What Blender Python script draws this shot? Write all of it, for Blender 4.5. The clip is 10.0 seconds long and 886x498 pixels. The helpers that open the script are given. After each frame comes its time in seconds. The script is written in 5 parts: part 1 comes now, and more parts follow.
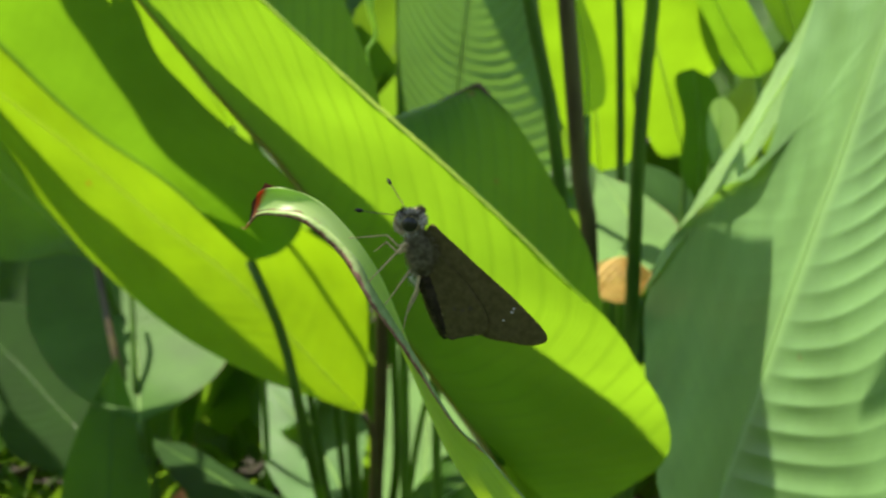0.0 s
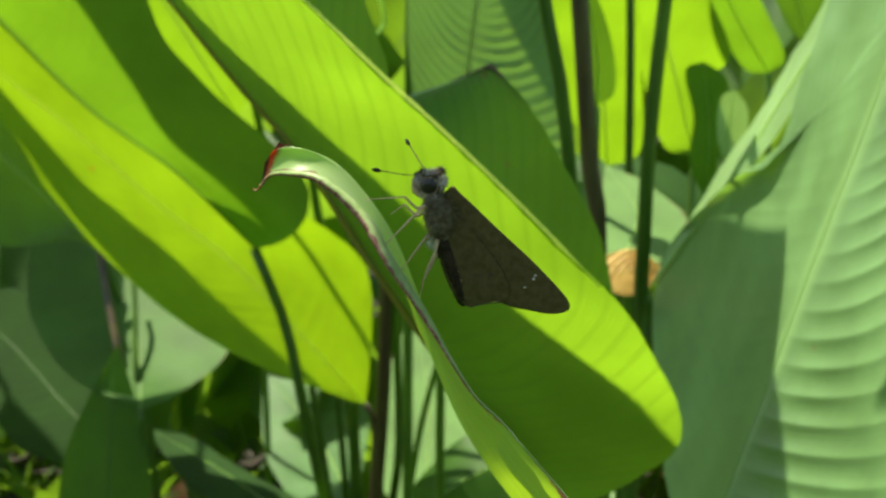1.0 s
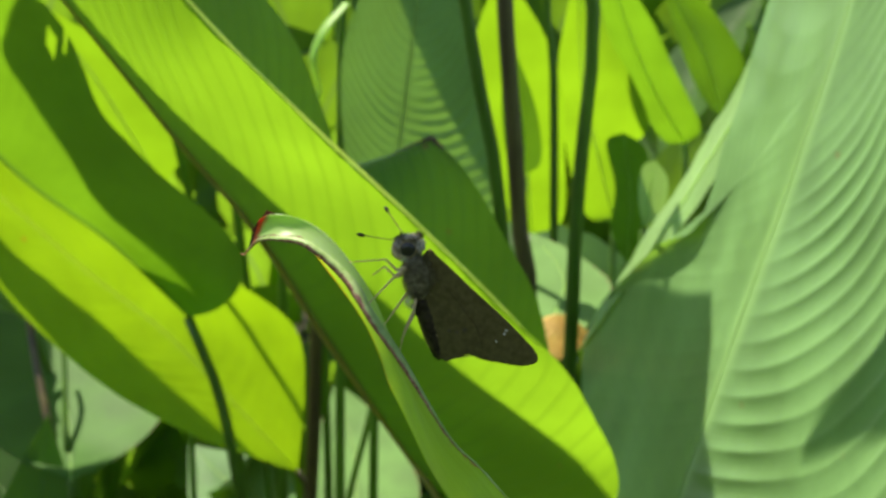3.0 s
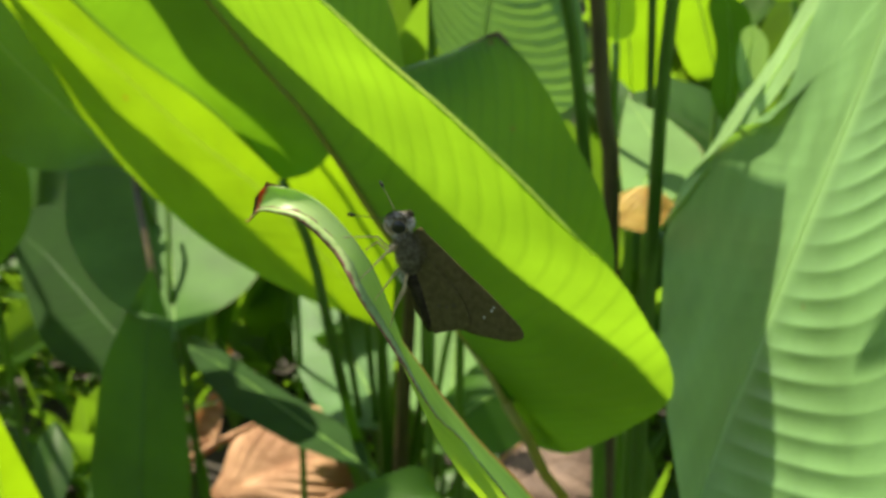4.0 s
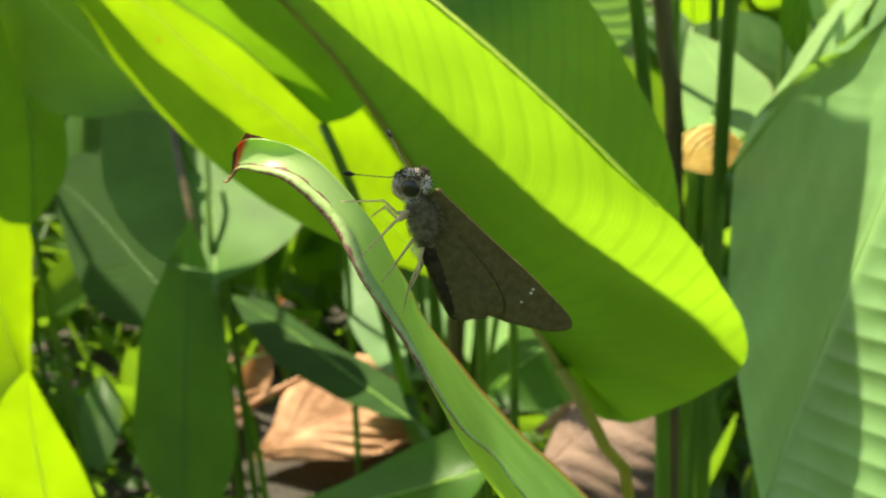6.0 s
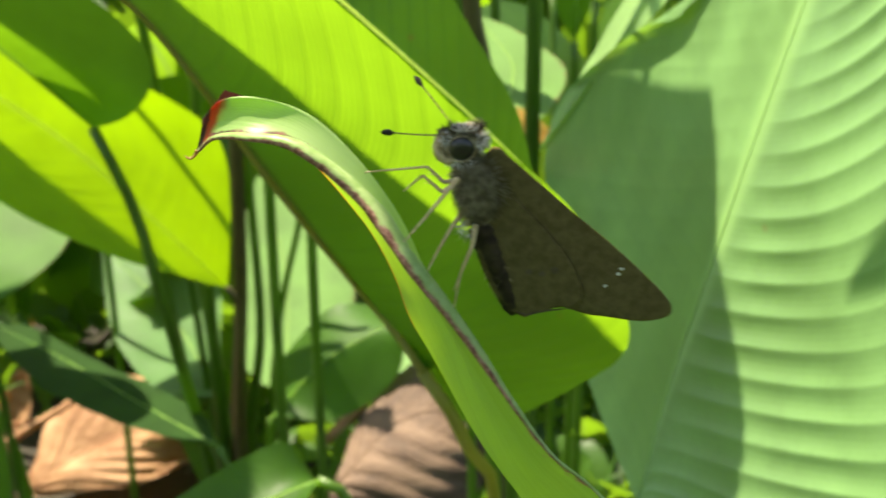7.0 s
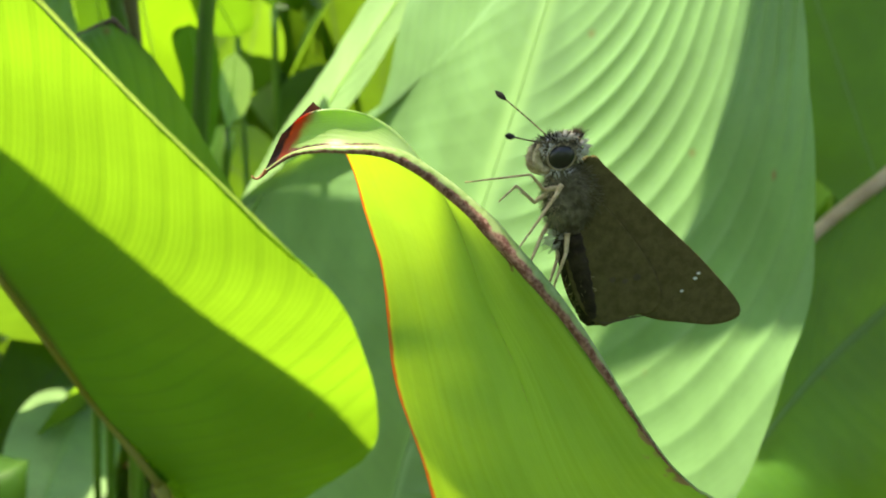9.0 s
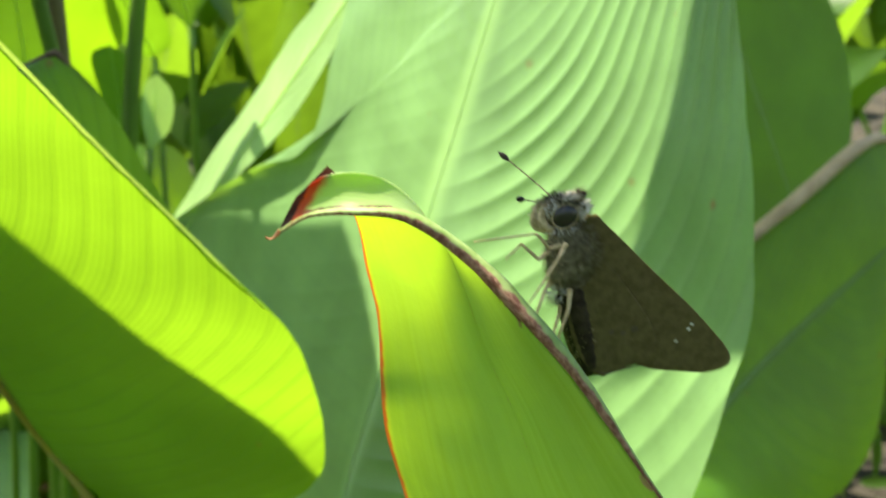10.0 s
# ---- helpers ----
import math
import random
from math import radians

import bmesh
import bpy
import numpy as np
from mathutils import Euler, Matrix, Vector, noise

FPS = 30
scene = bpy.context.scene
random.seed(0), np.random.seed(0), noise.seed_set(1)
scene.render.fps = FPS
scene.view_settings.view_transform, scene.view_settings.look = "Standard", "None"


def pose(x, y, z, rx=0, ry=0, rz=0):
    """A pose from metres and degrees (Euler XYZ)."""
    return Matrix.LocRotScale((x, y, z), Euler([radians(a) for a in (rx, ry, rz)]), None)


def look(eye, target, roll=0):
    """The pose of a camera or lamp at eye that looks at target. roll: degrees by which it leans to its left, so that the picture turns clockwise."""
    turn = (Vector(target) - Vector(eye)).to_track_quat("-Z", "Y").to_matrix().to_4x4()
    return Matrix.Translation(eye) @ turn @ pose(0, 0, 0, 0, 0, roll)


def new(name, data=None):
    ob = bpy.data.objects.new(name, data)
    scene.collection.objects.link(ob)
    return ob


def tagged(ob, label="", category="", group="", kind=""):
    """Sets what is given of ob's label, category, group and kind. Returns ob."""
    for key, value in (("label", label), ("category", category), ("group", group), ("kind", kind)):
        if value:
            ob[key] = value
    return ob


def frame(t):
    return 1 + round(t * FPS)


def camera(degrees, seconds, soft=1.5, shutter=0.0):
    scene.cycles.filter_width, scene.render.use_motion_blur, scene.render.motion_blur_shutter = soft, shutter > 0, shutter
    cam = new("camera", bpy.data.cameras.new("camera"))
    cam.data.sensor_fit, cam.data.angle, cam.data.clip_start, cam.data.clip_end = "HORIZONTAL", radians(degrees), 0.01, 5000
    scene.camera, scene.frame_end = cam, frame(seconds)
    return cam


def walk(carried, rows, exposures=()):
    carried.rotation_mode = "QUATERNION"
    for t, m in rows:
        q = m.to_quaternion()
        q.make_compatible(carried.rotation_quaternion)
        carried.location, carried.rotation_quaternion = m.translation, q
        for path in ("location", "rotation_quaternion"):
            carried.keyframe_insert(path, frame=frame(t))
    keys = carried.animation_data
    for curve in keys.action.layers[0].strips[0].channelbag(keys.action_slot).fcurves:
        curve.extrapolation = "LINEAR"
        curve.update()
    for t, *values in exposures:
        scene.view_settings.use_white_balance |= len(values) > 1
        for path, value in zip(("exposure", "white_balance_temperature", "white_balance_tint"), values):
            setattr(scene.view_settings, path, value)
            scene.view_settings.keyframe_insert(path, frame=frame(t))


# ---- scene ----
cam = camera(34.03, 10.0, soft=1.7, shutter=0.3)
cam.data.dof.use_dof, cam.data.dof.focus_distance, cam.data.dof.aperture_fstop = True, 0.178, 60.0
PATH = [
    (0, (0.0129, -0.2337, 0.6646), (-0.0170, 0.7255, 0.3831), -0.91),
    (0.5, (0.0181, -0.2313, 0.6633), (-0.0175, 0.7260, 0.3762), -1.30),
    (1, (0.0097, -0.2267, 0.6564), (-0.0213, 0.7322, 0.3745), -0.10),
    (1.5, (0.0085, -0.2239, 0.6491), (-0.0076, 0.7410, 0.3871), -0.01),
    (2, (-0.0034, -0.2270, 0.6529), (0.0203, 0.7446, 0.4175), -0.32),
    (3.3, (0.0020, -0.2498, 0.6682), (0.0248, 0.7218, 0.4329), 0.68),
    (3.5, (0.0053, -0.2490, 0.6813), (0.0064, 0.7142, 0.4124), 0.37),
    (4, (0.0234, -0.2447, 0.6881), (-0.0349, 0.6901, 0.3378), -0.20),
    (4.5, (0.0352, -0.2427, 0.6904), (-0.0560, 0.6702, 0.2926), -1.30),
    (5, (0.0483, -0.2248, 0.6956), (-0.0732, 0.6823, 0.2926), -3.42),
    (5.2, (0.0431, -0.2227, 0.6892), (-0.0813, 0.6897, 0.2991), -2.69),
    (6.3, (0.0233, -0.1796, 0.6702), (-0.0618, 0.7393, 0.2850), -2.47),
    (6.5, (0.0226, -0.1754, 0.6681), (-0.0470, 0.7520, 0.2855), -4.85),
    (7, (-0.0162, -0.1479, 0.6517), (0.0699, 0.7688, 0.2615), -1.20),
    (7.5, (-0.0355, -0.1412, 0.6509), (0.1466, 0.7693, 0.2796), -0.20),
    (8, (-0.0354, -0.1365, 0.6416), (0.2219, 0.7632, 0.2889), -0.18),
    (8.5, (-0.0577, -0.1267, 0.6378), (0.2958, 0.7507, 0.3135), 3.91),
    (9, (-0.0760, -0.1374, 0.6362), (0.3166, 0.7356, 0.3469), 3.06),
    (9.5, (-0.0830, -0.1575, 0.6328), (0.3365, 0.7134, 0.3768), 2.12),
    (10, (-0.0888, -0.1363, 0.6423), (0.3627, 0.7117, 0.3645), 3.58),
]
EXPOSURE = [(0, 1.30, 7100, 10), (2, 1.26, 7100, 10), (4, 1.38, 7300, 10), (5, 1.76, 7600, 10), (7, 1.74, 7700, 10), (8.5, 1.68, 7600, 10), (9.4, 1.84, 7400, 10), (10, 1.84, 7400, 10)]
walk(cam, [(t, look(eye, target, roll)) for t, eye, target, roll in PATH], EXPOSURE)

# ---- light ----
GROUND = -0.15
SUN = Vector((-0.30, 0.30, 0.90)).normalized()
world = bpy.data.worlds.new("sky")
scene.world = world
world.use_nodes = True
sky = world.node_tree.nodes.new("ShaderNodeTexSky")
sky.sky_type, sky.sun_disc = "NISHITA", False
sky.sun_elevation, sky.sun_rotation = math.asin(SUN.z), math.atan2(SUN.x, SUN.y)
background = world.node_tree.nodes["Background"]
background.inputs["Strength"].default_value = 0.10
world.node_tree.links.new(sky.outputs[0], background.inputs["Color"])
sun_data = bpy.data.lights.new("sun", "SUN")
sun_data.energy, sun_data.angle, sun_data.color = 5.0, radians(0.6), (1.0, 0.95, 0.86)
sun = new("sun", sun_data)
sun.matrix_world = look(SUN * 6, (0, 0, 0))


# ---- materials ----
class Nodes:
    """A short way to wire a node material."""

    def __init__(self, name):
        self.mat = bpy.data.materials.new(name)
        self.mat.use_nodes = True
        self.tree = self.mat.node_tree
        self.tree.nodes.clear()
        self.out = self.tree.nodes.new("ShaderNodeOutputMaterial")

    def add(self, kind, settings=(), **inputs):
        node = self.tree.nodes.new("ShaderNode" + kind)
        for key, value in settings:
            if key == "operation":
                node.operation = value
            elif key == "data_type":
                node.data_type = value
            elif key == "blend_type":
                node.blend_type = value
            elif key == "interpolation_type":
                node.interpolation_type = value
        for key, value in inputs.items():
            socket = node.inputs[int(key[1:])] if key[0] == "i" and key[1:].isdigit() else node.inputs[key.replace("_", " ")]
            if isinstance(value, bpy.types.NodeSocket):
                self.tree.links.new(value, socket)
            else:
                socket.default_value = value
        return node

    def math(self, operation, a, b=0.0, c=0.0):
        return self.add("Math", [("operation", operation)], i0=a, i1=b, i2=c).outputs[0]

    def mix(self, fac, a, b):
        node = self.tree.nodes.new("ShaderNodeMix")
        node.data_type = "RGBA"
        for n, value in ((0, fac), (6, a), (7, b)):
            if isinstance(value, bpy.types.NodeSocket):
                self.tree.links.new(value, node.inputs[n])
            else:
                node.inputs[n].default_value = (*value, 1.0) if n > 0 and len(value) == 3 else value
        return node.outputs[2]

    def step(self, value, low, high):
        node = self.tree.nodes.new("ShaderNodeMapRange")
        node.interpolation_type = "SMOOTHSTEP"
        self.tree.links.new(value, node.inputs[0])
        node.inputs[1].default_value, node.inputs[2].default_value = low, high
        return node.outputs[0]

    def noise(self, scale, detail=3.0, where=None, rough=0.55):
        node = self.add("TexNoise", Scale=scale, Detail=detail, Roughness=rough)
        if where is None:
            where = self.add("TexCoord").outputs["Object"]
        self.tree.links.new(where, node.inputs["Vector"])
        return node.outputs[0]

    def finish(self, shader):
        self.tree.links.new(shader, self.out.inputs["Surface"])
        return self.mat


def leaf_material(name, face, glow, veins=34.0, slope=0.22, share=0.5, gloss=0.42, rim=0.0, rim_band=0.0, spots=0.0, rib=(0.12, 0.20, 0.05), relief=0.25, power=1.6, lean=(0.4, 1.2), waver=1.4, crease=0.35, fine_lines=0.10, groove=0.3, shine=0.5):
    """A living leaf: glossy skin over a blade that lets yellow-green light through. veins: side veins over its length."""
    n = Nodes(name)
    uv = n.add("SeparateXYZ", i0=n.add("UVMap").outputs[0])
    along, across = uv.outputs[0], n.math("ABSOLUTE", n.math("SUBTRACT", n.math("MULTIPLY", uv.outputs[1], 2.0), 1.0))
    lift = n.math("MULTIPLY", n.math("MULTIPLY", n.math("POWER", across, power), slope), n.math("MULTIPLY_ADD", along, lean[1], lean[0]))
    phase = n.math("MULTIPLY", n.math("SUBTRACT", along, lift), veins * 2 * math.pi)
    wobble = n.math("MULTIPLY", n.noise(35.0), waver)
    main = n.math("MULTIPLY_ADD", n.math("COSINE", n.math("ADD", phase, wobble)), 0.5, 0.5)
    fine = n.math("MULTIPLY_ADD", n.math("SINE", n.math("MULTIPLY", n.math("ADD", phase, wobble), 5.0)), 0.5, 0.5)
    blotch, grain = n.noise(22.0, 4.0), n.noise(420.0, 3.0)
    dark = tuple(c * 0.72 for c in face)
    tone = n.mix(n.step(blotch, 0.3, 0.7), dark, face)
    tone = n.mix(n.math("MULTIPLY", n.step(main, 0.7, 1.0), crease), tone, tuple(min(1, c * 1.5) for c in face))
    tone = n.mix(n.math("MULTIPLY", n.step(grain, 0.45, 0.75), 0.25), tone, tuple(c * 0.6 for c in face))
    through_tone = n.mix(n.step(blotch, 0.25, 0.75), tuple(c * 0.8 for c in glow), glow)
    through_tone = n.mix(n.math("MULTIPLY", n.step(main, 0.72, 1.0), groove), through_tone, tuple(c * 0.62 for c in glow))
    through_tone = n.mix(n.math("MULTIPLY", fine, fine_lines), through_tone, tuple(c * 0.5 for c in glow))
    near_rib = n.math("SUBTRACT", 1.0, n.step(across, 0.012, 0.06))
    tone = n.mix(n.math("MULTIPLY", near_rib, 0.55), tone, rib)
    through_tone = n.mix(n.math("MULTIPLY", near_rib, 0.6), through_tone, rib)
    if rim > 0:
        ragged = n.math("ADD", across, n.math("MULTIPLY", n.math("SUBTRACT", n.noise(260.0, 5.0), 0.5), 0.22 * rim))
        one_side = n.math("SUBTRACT", 1.0, n.step(uv.outputs[1], 0.0, 0.5))
        wide = n.math("MULTIPLY", n.math("MULTIPLY", one_side, rim_band), n.step(along, 0.52, 0.86))
        ends = n.math("MULTIPLY", n.step(n.math("ADD", along, n.math("MULTIPLY", n.noise(150.0), 0.03)), 0.965, 1.012), 1.3 * (rim_band > 0))
        edge = n.step(n.math("ADD", n.math("ADD", ragged, wide), ends), 1.0 - 0.03 * rim, 1.0 + 0.03 * rim)
        scorch = n.mix(n.step(n.noise(500.0), 0.4, 0.65), (0.10, 0.030, 0.020), (0.22, 0.10, 0.065))
        tone = n.mix(edge, tone, scorch)
        through_tone = n.mix(edge, through_tone, n.mix(n.math("MULTIPLY", one_side, n.math("SUBTRACT", 1.0, n.step(along, 0.93, 0.97))), (0.40, 0.06, 0.01), (0.22, 0.08, 0.04)))
    if spots > 0:
        cells = n.add("TexVoronoi", Scale=38.0)
        n.tree.links.new(n.add("TexCoord").outputs["Object"], cells.inputs["Vector"])
        mark = n.math("MULTIPLY", n.math("SUBTRACT", 1.0, n.step(cells.outputs["Distance"], 0.03, 0.10)), n.step(n.noise(30.0), 0.60 - 0.12 * spots, 0.66))
        tone = n.mix(mark, tone, (0.17, 0.07, 0.03))
        through_tone = n.mix(mark, through_tone, (0.5, 0.16, 0.02))
    height = n.math("ADD", n.math("MULTIPLY", main, -0.6), n.math("ADD", n.math("MULTIPLY", fine, 3.5 * fine_lines), n.math("MULTIPLY", grain, 0.25)))
    bump = n.add("Bump", Strength=relief, Distance=0.0012, Height=height).outputs[0]
    skin = n.add("BsdfPrincipled", Base_Color=tone, Roughness=n.math("MULTIPLY_ADD", blotch, 0.18, gloss - 0.08), Specular_IOR_Level=shine, Normal=bump)
    inner = n.add("BsdfTranslucent", Color=through_tone, Normal=bump)
    return n.finish(n.add("MixShader", i0=share, i1=skin.outputs[0], i2=inner.outputs[0]).outputs[0])


def perch_material(name):
    """A waxy green blade, scorched red-brown along one margin and at its tip, with a yellow band and orange rim along the other."""
    n = Nodes(name)
    flat = n.add("UVMap").outputs[0]
    uv = n.add("SeparateXYZ", i0=flat)
    along, side = uv.outputs[0], uv.outputs[1]
    from_near, from_far = n.math("MULTIPLY", side, 2.0), n.math("MULTIPLY", n.math("SUBTRACT", 1.0, side), 2.0)
    streak = n.noise(1.0, 4.0, n.add("Mapping", Vector=flat, Scale=(3.0, 26.0, 1.0)).outputs[0])
    blotch, speck, grain = n.noise(90.0, 4.0), n.noise(330.0, 5.0), n.noise(900.0, 3.0)
    tone = n.mix(n.step(streak, 0.3, 0.7), (0.070, 0.185, 0.045), (0.14, 0.30, 0.085))
    tone = n.mix(n.step(along, 0.80, 0.92), tone, (0.30, 0.44, 0.16))
    glow = n.mix(n.step(blotch, 0.3, 0.7), (0.33, 0.56, 0.018), (0.42, 0.68, 0.022))
    yellow = n.math("SUBTRACT", 1.0, n.step(n.math("ADD", from_far, n.math("MULTIPLY", blotch, 0.05)), 0.03, 0.11))
    tone, glow = n.mix(n.math("MULTIPLY", yellow, 0.35), tone, (0.30, 0.38, 0.06)), n.mix(yellow, glow, (0.66, 0.72, 0.015))
    ragged = n.math("MULTIPLY", n.math("SUBTRACT", n.math("ADD", n.math("MULTIPLY", speck, 0.7), n.math("MULTIPLY", blotch, 0.3)), 0.5), 0.75)
    orange = n.math("SUBTRACT", 1.0, n.step(n.math("ADD", from_far, n.math("MULTIPLY", ragged, 0.08)), 0.022, 0.050))
    tone, glow = n.mix(n.math("MULTIPLY", orange, 0.5), tone, (0.28, 0.09, 0.02)), n.mix(orange, glow, (0.60, 0.10, 0.01))
    wide = n.math("MULTIPLY_ADD", n.step(along, 0.77, 0.90), 0.34, 0.014)
    wide = n.math("MULTIPLY", wide, n.math("SUBTRACT", 1.0, n.math("MULTIPLY", n.step(along, 0.93, 0.96), 0.55)))
    band = n.math("SUBTRACT", 1.0, n.step(n.math("ADD", n.math("SUBTRACT", from_near, wide), ragged), -0.03, 0.03))
    brown = n.mix(n.step(grain, 0.38, 0.62), (0.07, 0.025, 0.018), (0.27, 0.13, 0.085))
    brown = n.mix(n.step(along, 0.70, 0.80), (0.48, 0.36, 0.16), brown)
    tone, glow = n.mix(band, tone, brown), n.mix(band, glow, (0.13, 0.045, 0.02))
    past = n.math("ADD", along, n.math("MULTIPLY", ragged, 0.03))
    red = n.step(past, 0.974, 0.984)
    tone, glow = n.mix(red, tone, (0.24, 0.035, 0.014)), n.mix(red, glow, (0.70, 0.07, 0.008))
    black = n.step(n.math("ADD", past, n.math("MULTIPLY", n.step(side, 0.70, 0.98), 0.010)), 0.990, 0.995)
    tone, glow = n.mix(black, tone, (0.030, 0.010, 0.012)), n.mix(black, glow, (0.03, 0.008, 0.006))
    bump = n.add("Bump", Strength=0.15, Distance=0.0006, Height=n.math("ADD", streak, n.math("MULTIPLY", grain, 0.4))).outputs[0]
    skin = n.add("BsdfPrincipled", Base_Color=tone, Roughness=n.math("MULTIPLY_ADD", blotch, 0.2, 0.30), Normal=bump)
    inner = n.add("BsdfTranslucent", Color=glow, Normal=bump)
    return n.finish(n.add("MixShader", i0=0.5, i1=skin.outputs[0], i2=inner.outputs[0]).outputs[0])


def rim_material(name):
    """The rolled rim: pale green over its top, scorched pinkish brown and speckled along its outer underside."""
    n = Nodes(name)
    uv = n.add("SeparateXYZ", i0=n.add("UVMap").outputs[0])
    along, around = uv.outputs[0], uv.outputs[1]
    blotch, speck, grain = n.noise(240.0, 4.0), n.noise(700.0, 4.0), n.noise(2200.0, 2.0)
    outer = n.math("ABSOLUTE", n.math("SUBTRACT", n.math("FRACT", n.math("ADD", around, 0.645)), 0.5))
    outer = n.math("ADD", outer, n.math("MULTIPLY", n.math("SUBTRACT", n.math("ADD", n.math("MULTIPLY", blotch, 0.6), n.math("MULTIPLY", speck, 0.4)), 0.5), 0.42))
    wide = n.math("ADD", n.math("MULTIPLY_ADD", n.step(along, 0.42, 0.60), 0.095, 0.03), n.math("MULTIPLY", n.step(along, 0.72, 0.82), 0.06))
    scorch = n.math("SUBTRACT", 1.0, n.step(n.math("SUBTRACT", outer, wide), -0.02, 0.03))
    tone = n.mix(n.step(speck, 0.35, 0.65), (0.20, 0.33, 0.08), (0.32, 0.45, 0.15))
    brown = n.mix(n.step(n.math("ADD", n.math("MULTIPLY", grain, 0.5), n.math("MULTIPLY", speck, 0.5)), 0.40, 0.60), (0.16, 0.06, 0.034), (0.48, 0.28, 0.18))
    brown = n.mix(n.step(along, 0.38, 0.55), (0.30, 0.24, 0.10), brown)
    tone = n.mix(scorch, tone, brown)
    bump = n.add("Bump", Strength=0.3, Distance=0.0003, Height=n.math("ADD", speck, grain)).outputs[0]
    skin = n.add("BsdfPrincipled", Base_Color=tone, Roughness=0.45, Normal=bump)
    inner = n.add("BsdfTranslucent", Color=n.mix(scorch, (0.40, 0.60, 0.08), (0.20, 0.07, 0.03)), Normal=bump)
    return n.finish(n.add("MixShader", i0=0.3, i1=skin.outputs[0], i2=inner.outputs[0]).outputs[0])


def plain_material(name, low, high, scale, rough=0.6, relief=0.3, depth=0.001, glow=None, stretch=(1, 1, 1), share=0.35, shine=0.5):
    """Two tones in noise at two sizes, with fine relief."""
    n = Nodes(name)
    where = n.add("Mapping", Vector=n.add("TexCoord").outputs["Object"], Scale=stretch).outputs[0]
    coarse, fine = n.noise(scale, 5.0, where), n.noise(scale * 9, 4.0, where)
    tone = n.mix(n.step(n.math("ADD", n.math("MULTIPLY", coarse, 0.7), n.math("MULTIPLY", fine, 0.3)), 0.35, 0.65), low, high)
    bump = n.add("Bump", Strength=relief, Distance=depth, Height=n.math("ADD", coarse, fine)).outputs[0]
    skin = n.add("BsdfPrincipled", Base_Color=tone, Roughness=n.math("MULTIPLY_ADD", fine, 0.2, rough - 0.1), Specular_IOR_Level=shine, Normal=bump)
    if glow is None:
        return n.finish(skin.outputs[0])
    inner = n.add("BsdfTranslucent", Color=(*glow, 1.0))
    return n.finish(n.add("MixShader", i0=share, i1=skin.outputs[0], i2=inner.outputs[0]).outputs[0])


GLOW = (0.36, 0.62, 0.012)
LEAF_BRIGHT = leaf_material("leaf_bright", (0.055, 0.17, 0.012), GLOW, veins=30, slope=0.3, spots=0.4, relief=0.15, crease=0.1, groove=0.14, waver=0.6, rib=(0.30, 0.48, 0.03))
LEAF_FOLDED = leaf_material("leaf_folded", (0.055, 0.17, 0.012), (0.28, 0.54, 0.020), veins=42, slope=0.26, power=1.2, lean=(1.0, 0.0), waver=0.4, fine_lines=0.05, groove=0.42, spots=0.3, relief=0.2, rib=(0.14, 0.10, 0.03))
LEAF_RIGHT = leaf_material("leaf_pale", (0.165, 0.32, 0.115), (0.28, 0.54, 0.05), veins=41, slope=0.55, power=1.1, lean=(0.08, 1.15), waver=0.2, crease=0.0, fine_lines=0.03, gloss=0.38, spots=0.6, relief=0.10, share=0.28, rib=(0.26, 0.46, 0.15))
LEAF_PERCH = perch_material("leaf_red_rimmed")
RIM_SCORCHED = rim_material("rim_scorched")
LEAF_BACK = leaf_material("leaf_pale_back", (0.32, 0.54, 0.20), (0.40, 0.66, 0.12), veins=26, slope=0.4, gloss=0.45, share=0.4, relief=0.1, rib=(0.3, 0.5, 0.18))
LEAF_DULL = leaf_material("leaf_dull", (0.055, 0.16, 0.03), (0.18, 0.38, 0.03), veins=26, slope=0.2, gloss=0.52, share=0.35)
LEAF_EDGED = leaf_material("leaf_orange_edged", (0.055, 0.17, 0.012), GLOW, veins=30, slope=0.3, rim=0.7, spots=0.4, relief=0.15, crease=0.1, groove=0.14, waver=0.6, rib=(0.30, 0.48, 0.03))
# matt leaf, its colours lowered to hold the shade low in the stand
LEAF_MATT_SHADED = leaf_material("leaf_matt_shaded", (0.022, 0.062, 0.012), (0.11, 0.24, 0.015), veins=22, crease=0.1, gloss=0.85, share=0.4, rib=(0.04, 0.10, 0.02), shine=0.15)
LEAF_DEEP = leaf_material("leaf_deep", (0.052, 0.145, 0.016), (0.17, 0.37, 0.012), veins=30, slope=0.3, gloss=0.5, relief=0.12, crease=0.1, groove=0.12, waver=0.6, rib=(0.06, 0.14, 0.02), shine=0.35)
LEAF_MID = leaf_material("leaf_midgreen", (0.05, 0.15, 0.012), (0.23, 0.44, 0.012), veins=30, slope=0.3, spots=0.3, relief=0.12, crease=0.1, groove=0.12, waver=0.6, rib=(0.14, 0.24, 0.03), shine=0.3)
# thin and thick blades for the unseen leaves overhead, tuned to their shade
LEAF_THIN = leaf_material("leaf_thin", (0.06, 0.18, 0.014), (0.46, 0.78, 0.02), veins=30, slope=0.3, share=0.62, groove=0.1)
LEAF_THICK = leaf_material("leaf_thick", (0.04, 0.12, 0.02), (0.12, 0.26, 0.008), veins=24, slope=0.22, share=0.3)
LEAF_GREY = leaf_material("leaf_greyish", (0.13, 0.26, 0.10), (0.22, 0.44, 0.06), veins=26, slope=0.2, gloss=0.38, share=0.35)
LEAF_TAN = leaf_material("leaf_tan_rimmed", (0.14, 0.28, 0.075), (0.28, 0.46, 0.05), veins=18, slope=0.3, crease=0.05, rim=1.0, spots=1.2, share=0.35, gloss=0.65, shine=0.2)
